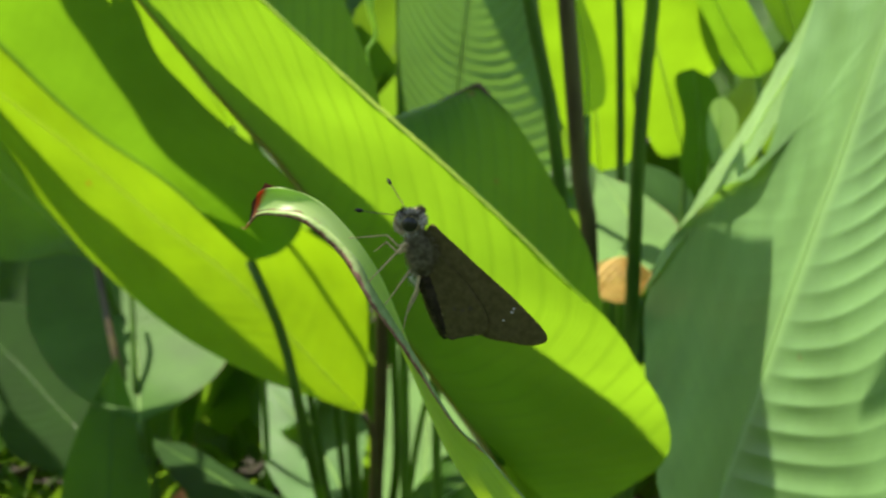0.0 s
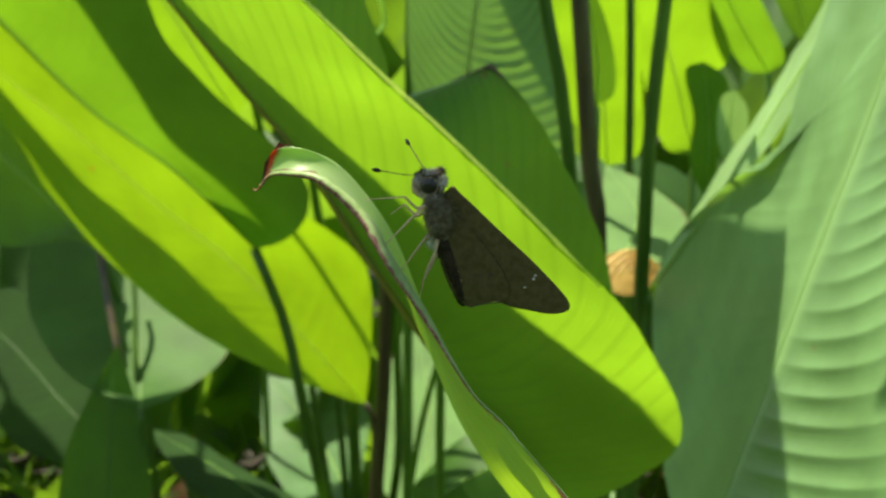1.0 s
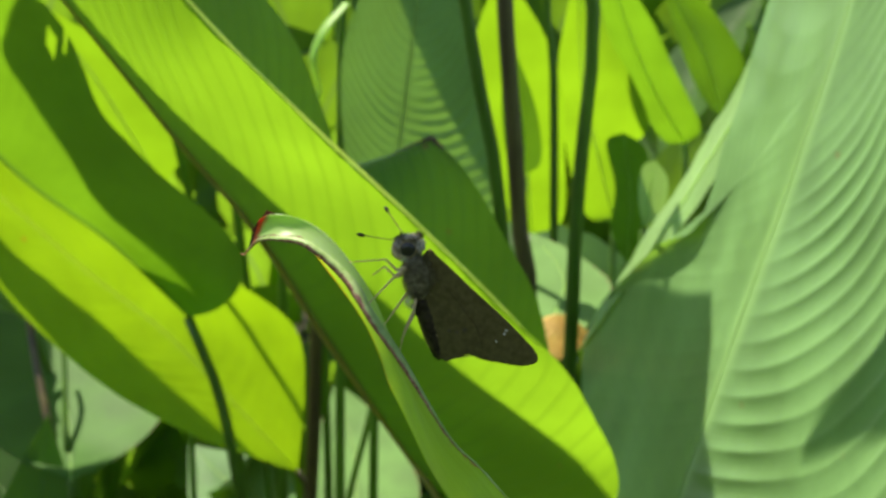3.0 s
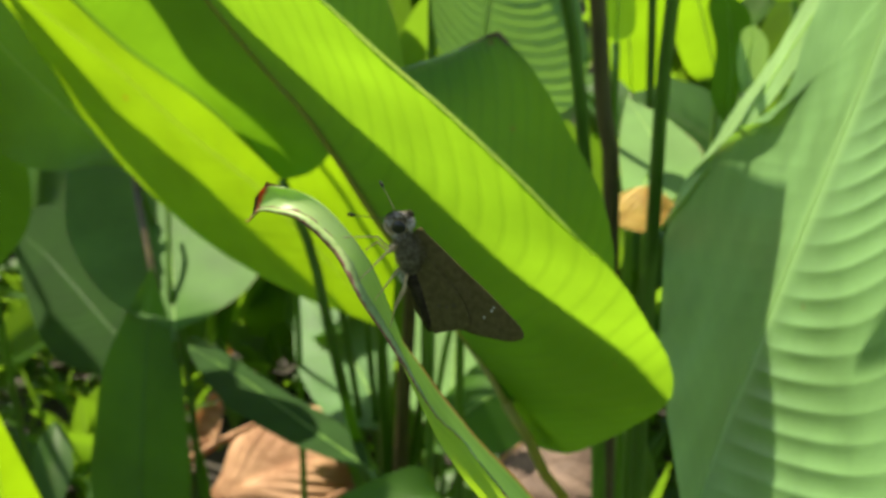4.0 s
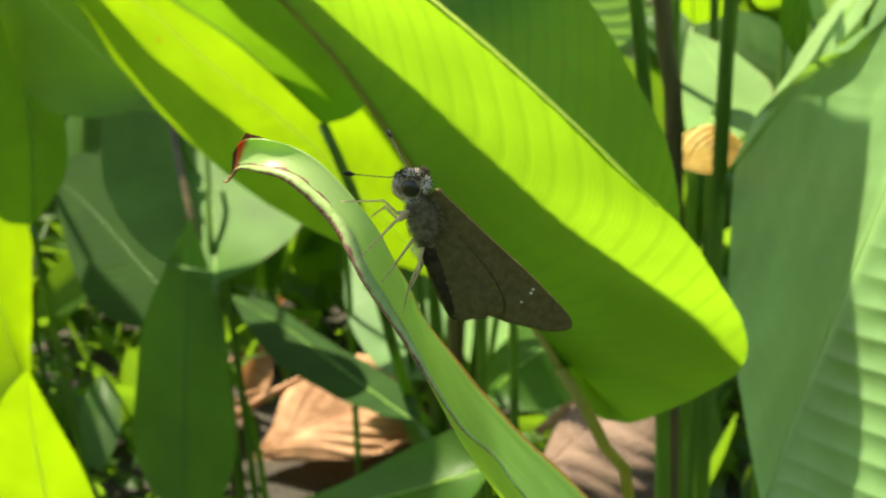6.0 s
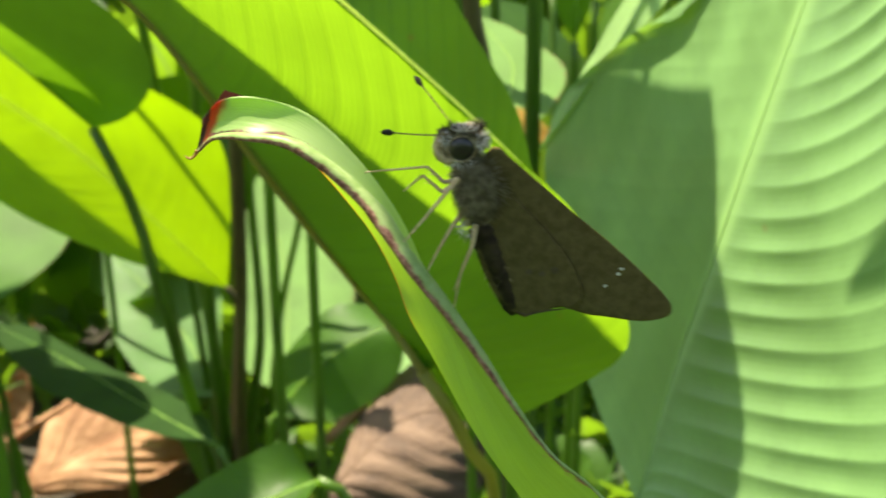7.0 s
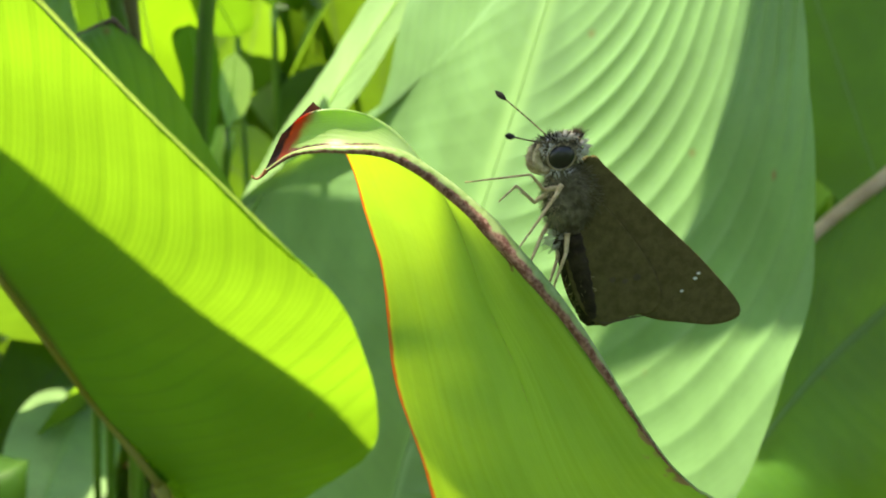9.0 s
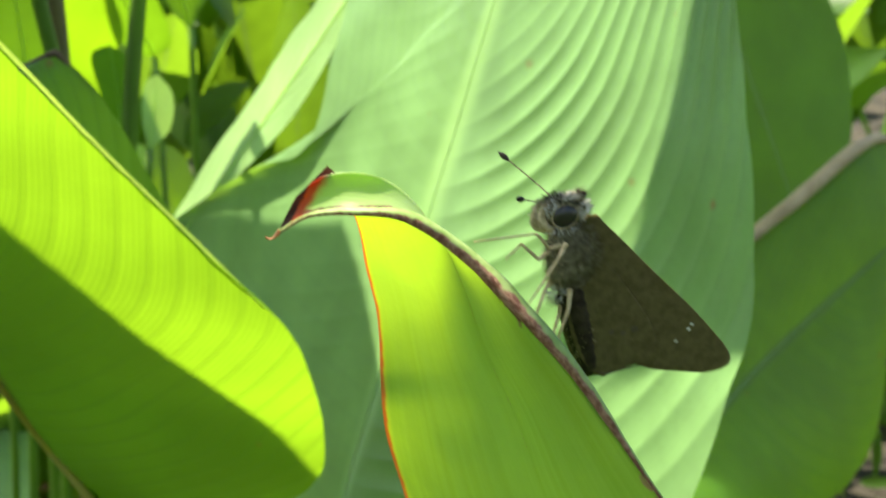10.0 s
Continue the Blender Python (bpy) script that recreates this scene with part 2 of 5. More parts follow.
LEAF_ROUND = leaf_material("leaf_rounded", (0.075, 0.18, 0.035), (0.15, 0.32, 0.02), veins=34, slope=0.35, crease=0.15, groove=0.2, waver=0.5, gloss=0.5, share=0.35, rim=0.35, shine=0.12, rib=(0.08, 0.16, 0.04))
LEAF_ROLLED = leaf_material("leaf_tan_edged", (0.05, 0.15, 0.015), (0.34, 0.60, 0.015), veins=22, gloss=0.6, share=0.6, rim=0.5, spots=0.5)
STEM_GREEN = plain_material("stem_green", (0.05, 0.11, 0.012), (0.09, 0.19, 0.02), 60, 0.4, 0.15, stretch=(3, 3, 0.4), glow=(0.2, 0.4, 0.02))
RIB_PALE = plain_material("rib_pale", (0.18, 0.36, 0.08), (0.26, 0.44, 0.13), 60, 0.45, 0.1, glow=(0.7, 0.95, 0.25), share=0.6)
RIB_TAN = plain_material("rib_tan", (0.24, 0.23, 0.05), (0.34, 0.31, 0.09), 60, 0.45, 0.1, glow=(0.6, 0.6, 0.08), share=0.5)
EDGE_TAN = plain_material("edge_tan", (0.34, 0.24, 0.11), (0.56, 0.43, 0.24), 50, 0.6, 0.3, glow=(0.5, 0.4, 0.12), share=0.25)
RIB_SOFT = plain_material("rib_soft", (0.20, 0.38, 0.11), (0.28, 0.47, 0.16), 60, 0.5, 0.1, glow=(0.35, 0.6, 0.1))
PURPLE = plain_material("withered_purple", (0.05, 0.02, 0.025), (0.14, 0.06, 0.06), 120, 0.6, 0.5)
MARGIN = plain_material("leaf_margin", (0.12, 0.24, 0.05), (0.20, 0.34, 0.09), 80, 0.4, 0.1, glow=(0.85, 0.98, 0.40), share=0.65)
STEM_RED = plain_material("stem_red", (0.045, 0.03, 0.012), (0.085, 0.07, 0.02), 60, 0.4, 0.15, stretch=(3, 3, 0.4))
DEAD = plain_material("dead_leaf", (0.26, 0.12, 0.05), (0.55, 0.32, 0.17), 14, 0.75, 0.7, 0.002, glow=(0.45, 0.2, 0.07), stretch=(1, 1, 4))
DEAD_DARK = plain_material("dead_leaf_dark", (0.05, 0.026, 0.013), (0.16, 0.10, 0.062), 18, 0.75, 0.7, 0.002, stretch=(1, 1, 4))
SOIL = plain_material("soil", (0.012, 0.011, 0.006), (0.036, 0.030, 0.018), 9, 0.9, 0.8, 0.01)
YELLOWED = plain_material("yellowed_leaf", (0.45, 0.22, 0.03), (0.74, 0.50, 0.12), 30, 0.6, 0.4, glow=(0.6, 0.4, 0.03))


# ---- shared shapes ----
def mesh_object(name, bm, material, parent=None, label="", smooth=True):
    data = bpy.data.meshes.new(name)
    bmesh.ops.recalc_face_normals(bm, faces=bm.faces) if not bm.loops.layers.uv else None
    bm.to_mesh(data)
    bm.free()
    data.materials.append(material)
    for poly in data.polygons:
        poly.use_smooth = smooth
    ob = new(name, data)
    if parent is not None:
        ob.parent = parent
        ob.matrix_parent_inverse = parent.matrix_basis.inverted()
    if label:
        tagged(ob, label)
    return ob


part = mesh_object


def thing(name, place, label, category, group="", turn=None):
    ob = new(name)
    ob.empty_display_size = 0.02
    ob.matrix_basis = Matrix.Translation(place) if turn is None else turn
    return tagged(ob, label, category, group)


def sampled(points, count):
    """A smooth line through the points, cut into even steps."""
    p = np.array(points, float)
    if len(p) == 2:
        return p[0] + (p[1] - p[0]) * np.linspace(0, 1, count)[:, None]
    ends = np.vstack([2 * p[0] - p[1], p, 2 * p[-1] - p[-2]])
    rows = []
    for i in range(1, len(ends) - 2):
        a, b, c, d = ends[i - 1 : i + 3]
        for s in np.linspace(0, 1, 24, endpoint=False):
            rows.append(0.5 * (2 * b + (c - a) * s + (2 * a - 5 * b + 4 * c - d) * s**2 + (3 * b - a - 3 * c + d) * s**3))
    rows.append(p[-1])
    rows = np.array(rows)
    far = np.r_[0, np.cumsum(np.linalg.norm(np.diff(rows, axis=0), axis=1))]
    at = np.linspace(0, far[-1], count)
    return np.stack([np.interp(at, far, rows[:, k]) for k in range(3)], 1)


def tube(bm, line, radii, sides=8, flat=1.0):
    """A closed tube round a line, thick as the radii say from start to end."""
    line = np.array(line, float)
    thick = np.interp(np.linspace(0, 1, len(line)), np.linspace(0, 1, len(radii)), radii)
    way = np.gradient(line, axis=0)
    way /= np.linalg.norm(way, axis=1)[:, None] + 1e-12
    side = np.cross(way[0], (0.31, 0.2, 0.93))
    rings = []
    for p, w, r in zip(line, way, thick):
        side = side - w * (side @ w)
        side /= np.linalg.norm(side) + 1e-12
        up = np.cross(w, side)
        rings.append([bm.verts.new(p + r * (math.cos(a) * side + flat * math.sin(a) * up)) for a in np.linspace(0, 2 * math.pi, sides, endpoint=False)])
    for one, two in zip(rings, rings[1:]):
        for k in range(sides):
            bm.faces.new((one[k], one[(k + 1) % sides], two[(k + 1) % sides], two[k]))
    bm.faces.new(rings[0][::-1])
    bm.faces.new(rings[-1])


def blade_mesh(rib, left, right, bulge=(0.0, 0.0), veins=26, slope=0.2, amp=0.0001, amp_left=None, stations=110, across=12, wave=0.002, seed=1, holes=(), power=1.6, lean=(0.4, 1.2), slope_left=None):
    """A leaf blade between two margins and over a rib, pleated along its side veins."""
    fine_count = 3 * stations
    lines = [sampled(some, fine_count) for some in (left, rib, right)]
    tangents = np.gradient(lines[1], axis=0)
    bm = bmesh.new()
    uv = bm.loops.layers.uv.new("UVMap")
    grid, coords = [], []
    start = -slope * lean[0]
    for i in range(stations):
        # each row of the mesh follows one side vein out to both margins
        phase, row, at = start + (1 - start) * i / (stations - 1), [], []
        for k in range(-across, across + 1):
            v = abs(k) / across
            bend = (slope if k >= 0 or slope_left is None else slope_left) * v**power
            u = min(1.0, max(0.0, (phase + bend * lean[0]) / max(0.04, 1 - bend * lean[1])))
            n = int(round(u * (fine_count - 1)))
            middle = lines[1][n]
            margin, swell = (lines[0][n], bulge[0]) if k < 0 else (lines[2][n], bulge[1])
            out = margin - middle
            wide = np.linalg.norm(out)
            place = middle + out * v
            normal = np.cross(tangents[n], out) * (-1 if k < 0 else 1)
            normal /= np.linalg.norm(normal) + 1e-9
            fade = min(1.0, v * 4) * min(1.0, wide / 0.02)
            height = amp_left if k < 0 and amp_left is not None else amp
            lift = swell * wide * 4 * v * (1 - v) + height * (0.65 + 0.7 * noise.noise(Vector(place * 14))) * fade * (2 * abs(math.sin(math.pi * veins * phase)) - 1)
            lift += wave * fade * v * noise.noise(Vector(place * 30) + Vector((seed * 3.1, 0, 0)))
            row.append(bm.verts.new(place + normal * lift))
            at.append((u, k / across * 0.5 + 0.5))
        grid.append(row), coords.append(at)
    for i in range(stations - 1):
        for k in range(2 * across):
            mid = (coords[i][k][0], coords[i][k][1])
            if any(((mid[0] - a) / c) ** 2 + ((mid[1] - b) / d) ** 2 < 1 for a, b, c, d in holes):
                continue
            corners = ((i, k), (i, k + 1), (i + 1, k + 1), (i + 1, k))
            try:
                face = bm.faces.new([grid[a][b] for a, b in corners])
            except ValueError:
                continue
            for loop, (a, b) in zip(face.loops, corners):
                loop[uv].uv = coords[a][b]
    bmesh.ops.remove_doubles(bm, verts=bm.verts, dist=1e-6)
    return bm


def broad_leaf(label, rib, left, right, material, petiole=(), thick=(0.0035, 0.0028), stem=None, rib_thick=0.0006, group="", rib_material=None, **shape):
    ob = thing("broad_leaf", rib[0], label, "leaf", group or "broad leaves of the stand")
    part("blade", blade_mesh(rib, left, right, **shape), material, ob)
    bm = bmesh.new()
    tube(bm, sampled(rib, 40), (rib_thick, rib_thick * 0.7, rib_thick * 0.2), 8)
    part("midrib", bm, rib_material or RIB_PALE, ob)
    if len(petiole):
        bm = bmesh.new()
        tube(bm, sampled([rib[0], *petiole], 30), thick[::-1], 10)
        part("petiole", bm, stem or STEM_GREEN, ob)
    return ob


# ---- ground ----
bm = bmesh.new()
cuts = 90
span = [-30 + 60 * (0.5 + 0.5 * math.copysign(abs(2 * k / cuts - 1) ** 2.6, 2 * k / cuts - 1)) for k in range(cuts + 1)]
verts = [[bm.verts.new((x, y + 1.0, GROUND + 0.03 * noise.noise(Vector((x * 2.3, y * 2.3, 0))) + 0.008 * noise.noise(Vector((x * 17, y * 17, 3))))) for x in span] for y in span]
for a, b in zip(verts, verts[1:]):
    for k in range(cuts):
        bm.faces.new((a[k], a[k + 1], b[k + 1], b[k]))
tagged(mesh_object("ground", bm, SOIL), "dark soil under the leaf stand", "ground", kind="structure")

# ---- the leaf that the butterfly sits on ----
perch = broad_leaf(
    "green leaf with a hooked tip and red-brown scorched rim",
    [(0.083, 0.034, 0.437), (0.043, 0.020, 0.497), (0.0160, 0.0080, 0.5390), (0.0108, 0.0050, 0.5480), (0.0066, 0.0050, 0.5552), (0.0032, 0.0065, 0.5630), (0.0003, 0.0090, 0.5720), (-0.0030, 0.0120, 0.5800), (-0.0062, 0.0125, 0.588), (-0.0108, 0.0115, 0.5957), (-0.0160, 0.0110, 0.6015), (-0.0215, 0.0100, 0.6042), (-0.0260, 0.0115, 0.6038), (-0.0285, 0.0135, 0.6010)],
    [(0.100, -0.055, 0.475), (0.060, -0.036, 0.517), (0.020, -0.0195, 0.558), (0.0125, -0.0130, 0.5645), (0.0072, -0.0128, 0.570), (-0.001, -0.009, 0.5825), (-0.006, -0.006, 0.589), (-0.011, 0.000, 0.595), (-0.018, 0.004, 0.600), (-0.0235, 0.0075, 0.6003), (-0.0275, 0.0120, 0.5990), (-0.0298, 0.0156, 0.5962)],
    [(0.080, 0.120, 0.418), (0.045, 0.090, 0.470), (0.0235, 0.0689, 0.5089), (0.0176, 0.0629, 0.5195), (0.0110, 0.0553, 0.5314), (0.0058, 0.0490, 0.5421), (0.0017, 0.0450, 0.5515), (-0.0033, 0.0392, 0.5622), (-0.0054, 0.0369, 0.5683), (-0.0079, 0.0334, 0.5744), (-0.0104, 0.0296, 0.5803), (-0.0123, 0.0272, 0.5844), (-0.0142, 0.0247, 0.5884), (-0.0169, 0.0206, 0.5937), (-0.0200, 0.0170, 0.5985), (-0.0232, 0.0140, 0.6030), (-0.0257, 0.0113, 0.6050)],
    LEAF_PERCH, [(0.115, 0.045, 0.40), (0.14, 0.06, 0.20), (0.15, 0.07, GROUND)], veins=3, slope=0.0, amp=0.0, wave=0.0015, stations=260, across=16, rib_thick=0.00003, rib_material=LEAF_PERCH, bulge=(0.03, 0.03))


def rim_roll(rib, margin, radii, count=150, sides=14):
    """A rounded roll along one margin of a blade; u runs along it, v round it from its outer side over its top."""
    line, inner = sampled(margin, count), sampled(rib, count)
    way = np.gradient(line, axis=0)
    way /= np.linalg.norm(way, axis=1)[:, None]
    bm = bmesh.new()
    uv = bm.loops.layers.uv.new("UVMap")
    rings = []
    for k in range(count):
        s = k / (count - 1)
        into = inner[k] - line[k]
        into = into - way[k] * (into @ way[k])
        into /= np.linalg.norm(into) + 1e-12
        up = np.cross(way[k], into)
        up *= math.copysign(1.0, up[2])
        r = float(np.interp(s, *zip(*radii))) * (1 + 0.18 * noise.noise(Vector(line[k] * 260)))
        centre = line[k] + into * r * 0.8
        rings.append([bm.verts.new(centre + r * (-math.cos(a) * into + 0.8 * math.sin(a) * up)) for a in np.linspace(0, 2 * math.pi, sides, endpoint=False)])
    for k in range(count - 1):
        for q in range(sides):
            face = bm.faces.new((rings[k][q], rings[k][(q + 1) % sides], rings[k + 1][(q + 1) % sides], rings[k + 1][q]))
            for loop, (a, b) in zip(face.loops, ((k, q), (k, q + 1), (k + 1, q + 1), (k + 1, q))):
                loop[uv].uv = (a / (count - 1), b / sides)
    return bm


PERCH_RIB = [(0.0160, 0.0080, 0.5390), (0.0108, 0.0050, 0.5480), (0.0066, 0.0050, 0.5552), (0.0032, 0.0065, 0.5630), (0.0003, 0.0090, 0.5720), (-0.0030, 0.0120, 0.5800), (-0.0062, 0.0125, 0.588), (-0.0108, 0.0115, 0.5957), (-0.0160, 0.0110, 0.6015), (-0.0215, 0.0100, 0.6042)]
PERCH_RIM = [(0.060, -0.036, 0.517), (0.020, -0.0195, 0.558), (0.0125, -0.0130, 0.5645), (0.0072, -0.0128, 0.570), (-0.001, -0.009, 0.5825), (-0.006, -0.006, 0.589), (-0.011, 0.000, 0.595), (-0.018, 0.004, 0.600), (-0.0235, 0.0075, 0.6003), (-0.0275, 0.0120, 0.5990), (-0.0298, 0.0156, 0.5962)]
part("rolled_rim", rim_roll(PERCH_RIB, PERCH_RIM, [(0.0, 0.0001), (0.50, 0.0002), (0.57, 0.0003), (0.62, 0.0005), (0.675, 0.0009), (0.74, 0.0013), (0.81, 0.0012), (0.874, 0.0009), (0.92, 0.0006), (1.0, 0.0002)]), RIM_SCORCHED, perch, "rolled pale rim with a speckled brown scorch")
bm = bmesh.new()
tube(bm, sampled([(-0.0296, 0.0153, 0.5965), (-0.0302, 0.0158, 0.5956), (-0.0307, 0.0160, 0.5954), (-0.0311, 0.0160, 0.5957)], 14), (0.0003, 0.00016, 0.0001), 6)
part("dry_thread", bm, DEAD, perch, "dry pale thread at the leaf tip")

# ---- the large folded leaf behind it ----
folded = broad_leaf(
    "large yellow-green leaf folded along its rib, glowing in the sun",
    [(0.016, 0.275, 0.428), (0.008, 0.280, 0.440), (-0.004, 0.280, 0.458), (-0.019, 0.270, 0.484), (-0.034, 0.265, 0.509), (-0.048, 0.262, 0.534), (-0.061, 0.262, 0.553), (-0.078, 0.262, 0.573), (-0.130, 0.262, 0.640), (-0.200, 0.260, 0.720)],
    [(0.016, 0.275, 0.428), (0.036, 0.292, 0.430), (0.058, 0.308, 0.465), (0.054, 0.310, 0.500), (0.037, 0.310, 0.535), (0.022, 0.310, 0.558), (0.0115, 0.310, 0.5682), (0.0095, 0.310, 0.5692), (-0.004, 0.309, 0.5636), (-0.0056, 0.309, 0.5618), (-0.0062, 0.309, 0.559), (-0.024, 0.309, 0.551), (-0.030, 0.311, 0.575), (-0.045, 0.312, 0.612), (-0.075, 0.310, 0.645), (-0.130, 0.300, 0.690), (-0.200, 0.260, 0.720)],
    [(0.016, 0.275, 0.428), (0.024, 0.282, 0.408), (0.037, 0.286, 0.400), (0.058, 0.274, 0.414), (0.077, 0.253, 0.441), (0.077, 0.246, 0.460), (0.064, 0.228, 0.488), (0.051, 0.219, 0.508), (0.025, 0.218, 0.535), (-0.002, 0.212, 0.563), (-0.027, 0.197, 0.590), (-0.060, 0.190, 0.625), (-0.120, 0.210, 0.690), (-0.200, 0.260, 0.720)],
    LEAF_FOLDED, [(0.023, 0.278, 0.415), (0.034, 0.285, 0.385), (0.045, 0.30, 0.32), (0.06, 0.35, GROUND)], thick=(0.004, 0.0022), stem=RIB_TAN, rib_material=RIB_TAN, veins=42, slope=0.26, power=1.2, lean=(1.0, 0.0), bulge=(0.02, -0.06), amp=0.00022, stations=420, across=24, rib_thick=0.0014)

bm = bmesh.new()
tube(bm, sampled([(0.046, 0.2185, 0.513), (0.025, 0.2185, 0.5352), (-0.002, 0.2125, 0.5632), (-0.027, 0.1975, 0.5902), (-0.060, 0.1905, 0.6252), (-0.120, 0.2105, 0.6902)], 60), (0.0003, 0.00045, 0.0005, 0.0005, 0.0004), 8)
part("rolled_margin", bm, MARGIN, folded, "pale rolled margin")
bm = bmesh.new()
tube(bm, sampled([(0.025, 0.310, 0.5535), (0.0115, 0.310, 0.5684), (0.0095, 0.310, 0.5694), (-0.004, 0.309, 0.5638), (-0.0060, 0.309, 0.5612)], 40), (0.0003, 0.0008, 0.0012, 0.0006, 0.0005), 6)
part("scorched_edge", bm, DEAD_DARK, folded, "dark scorched torn edge")

# ---- the pale pleated leaf beside it ----
pleated = broad_leaf(
    "broad pale green leaf with deep pleats, half in shade",
    [(0.092, 0.285, 0.365), (0.105, 0.293, 0.410), (0.117, 0.296, 0.448), (0.128, 0.298, 0.485), (0.139, 0.300, 0.520), (0.150, 0.302, 0.555), (0.170, 0.305, 0.630), (0.185, 0.31, 0.72), (0.19, 0.32, 0.80)],
    [(0.092, 0.285, 0.365), (0.092, 0.37, 0.366), (0.097, 0.50, 0.385), (0.108, 0.565, 0.415), (0.119, 0.540, 0.448), (0.130, 0.46, 0.492), (0.139, 0.42, 0.510), (0.150, 0.42, 0.55), (0.170, 0.43, 0.62), (0.185, 0.40, 0.72), (0.19, 0.32, 0.80)],
    [(0.092, 0.285, 0.365), (0.118, 0.240, 0.375), (0.138, 0.190, 0.415), (0.146, 0.162, 0.450), (0.152, 0.155, 0.476), (0.163, 0.157, 0.515), (0.169, 0.168, 0.553), (0.174, 0.188, 0.590), (0.188, 0.23, 0.68), (0.19, 0.32, 0.80)],
    LEAF_RIGHT, [(0.085, 0.285, 0.33), (0.08, 0.29, 0.2), (0.08, 0.30, GROUND)], thick=(0.005, 0.004), veins=41, slope=0.55, power=1.1, lean=(0.08, 1.15), bulge=(0.03, 0.03), amp=0.00085, amp_left=0.00015, slope_left=0.12, stations=620, across=28, rib_thick=0.00035, rib_material=RIB_SOFT)
bm = bmesh.new()
tube(bm, sampled([(0.094, 0.345, 0.366), (0.101, 0.351, 0.350), (0.107, 0.354, 0.335), (0.112, 0.357, 0.318)], 16), (0.0008, 0.0026, 0.003, 0.001), 8, 0.45)
part("withered_edge", bm, PURPLE, pleated, "withered purple-brown bit of the margin")
# the pleated leaf's sunlit folded strip, built as a paler leaf of its own
broad_leaf(
    "lit folded strip of the pleated leaf, built as a separate pale leaf",
    [(0.10, 0.56, 0.40), (0.126, 0.52, 0.458), (0.151, 0.475, 0.525), (0.171, 0.43, 0.592), (0.18, 0.38, 0.68)],
    [(0.10, 0.56, 0.40), (0.120, 0.548, 0.446), (0.151, 0.513, 0.519), (0.170, 0.46, 0.585), (0.18, 0.38, 0.68)],
    [(0.10, 0.56, 0.40), (0.129, 0.515, 0.462), (0.151, 0.462, 0.517), (0.174, 0.425, 0.595), (0.18, 0.38, 0.68)],
    LEAF_BACK, [(0.09, 0.57, 0.3), (0.09, 0.58, GROUND)], veins=20, amp=0.0004)

# ---- unseen leaves added overhead to cast shade on the stand ----
def overhead(points):
    """Places high in the stand, given by where the sun drops them on level zero and by their height."""
    return [(a + z * SUN.x / SUN.z, b + z * SUN.y / SUN.z, z) for a, b, z in points]


broad_leaf(
    "leaf on a long stem, its unseen blade added to shade the pleated leaf",
    overhead([(0.190, 0.300, 0.68), (0.240, 0.265, 0.76), (0.278, 0.240, 0.81), (0.301, 0.214, 0.835)]),
    overhead([(0.190, 0.300, 0.68), (0.200, 0.430, 0.71), (0.235, 0.460, 0.75), (0.266, 0.405, 0.79), (0.282, 0.345, 0.81), (0.290, 0.302, 0.82), (0.294, 0.268, 0.825), (0.298, 0.236, 0.83), (0.301, 0.214, 0.835)]),
    overhead([(0.190, 0.300, 0.68), (0.195, 0.170, 0.69), (0.215, 0.128, 0.70), (0.244, 0.122, 0.72), (0.257, 0.122, 0.74), (0.267, 0.135, 0.76), (0.276, 0.153, 0.775), (0.288, 0.177, 0.80), (0.297, 0.201, 0.825), (0.301, 0.214, 0.835)]),
    LEAF_THICK, [(0.03, 0.52, 0.685), (0.085, 0.54, 0.665), (0.102, 0.54, 0.601), (0.097, 0.54, 0.51), (0.095, 0.54, 0.428), (0.09, 0.55, GROUND)], thick=(0.005, 0.0036), amp=0.0, wave=0.0, slope=0.0, stations=80)
broad_leaf(
    "leaf on a long stem, its unseen blade added to shade the folded leaf",
    [(0.018, 0.46, 0.68), (-0.08, 0.44, 0.78), (-0.16, 0.43, 0.86), (-0.30, 0.38, 1.0)],
    [(0.018, 0.46, 0.68), (-0.07, 0.56, 0.80), (-0.16, 0.56, 0.88), (-0.30, 0.38, 1.0)],
    [(0.018, 0.46, 0.68), *overhead([(0.236, 0.124, 0.69), (0.222, 0.099, 0.71), (0.205, 0.083, 0.73), (0.188, 0.071, 0.755), (0.172, 0.063, 0.775), (0.150, 0.057, 0.81), (0.125, 0.050, 0.85), (0.100, 0.038, 0.90), (0.060, 0.012, 0.96)]), (-0.30, 0.38, 1.0)],
    LEAF_THIN, [(0.030, 0.46, 0.607), (0.040, 0.46, 0.553), (0.048, 0.46, 0.506), (0.065, 0.48, 0.3), (0.075, 0.5, GROUND)], thick=(0.005, 0.003), amp=0.0, wave=0.0, slope=0.0, stations=120)
broad_leaf(
    "unseen slim leaf added to shade the hooked leaf",
    [(0.10, -0.10, 0.78), (-0.015, 0.0, 0.80), (-0.067, 0.055, 0.80), (-0.0750, 0.084, 0.80), (-0.0780, 0.108, 0.80), (-0.081, 0.135, 0.80)],
    [(0.10, -0.10, 0.78), (-0.03, -0.01, 0.80), (-0.0735, 0.054, 0.80), (-0.0775, 0.085, 0.80), (-0.0805, 0.110, 0.80), (-0.081, 0.135, 0.80)],
    [(0.10, -0.10, 0.78), (0.00, 0.010, 0.80), (-0.0575, 0.059, 0.80), (-0.0718, 0.083, 0.80), (-0.0755, 0.108, 0.80), (-0.081, 0.135, 0.80)],
    LEAF_DEEP, [(0.18, -0.12, 0.70), (0.24, -0.12, 0.4), (0.25, -0.12, GROUND)], amp=0.0, thick=(0.003, 0.0015))
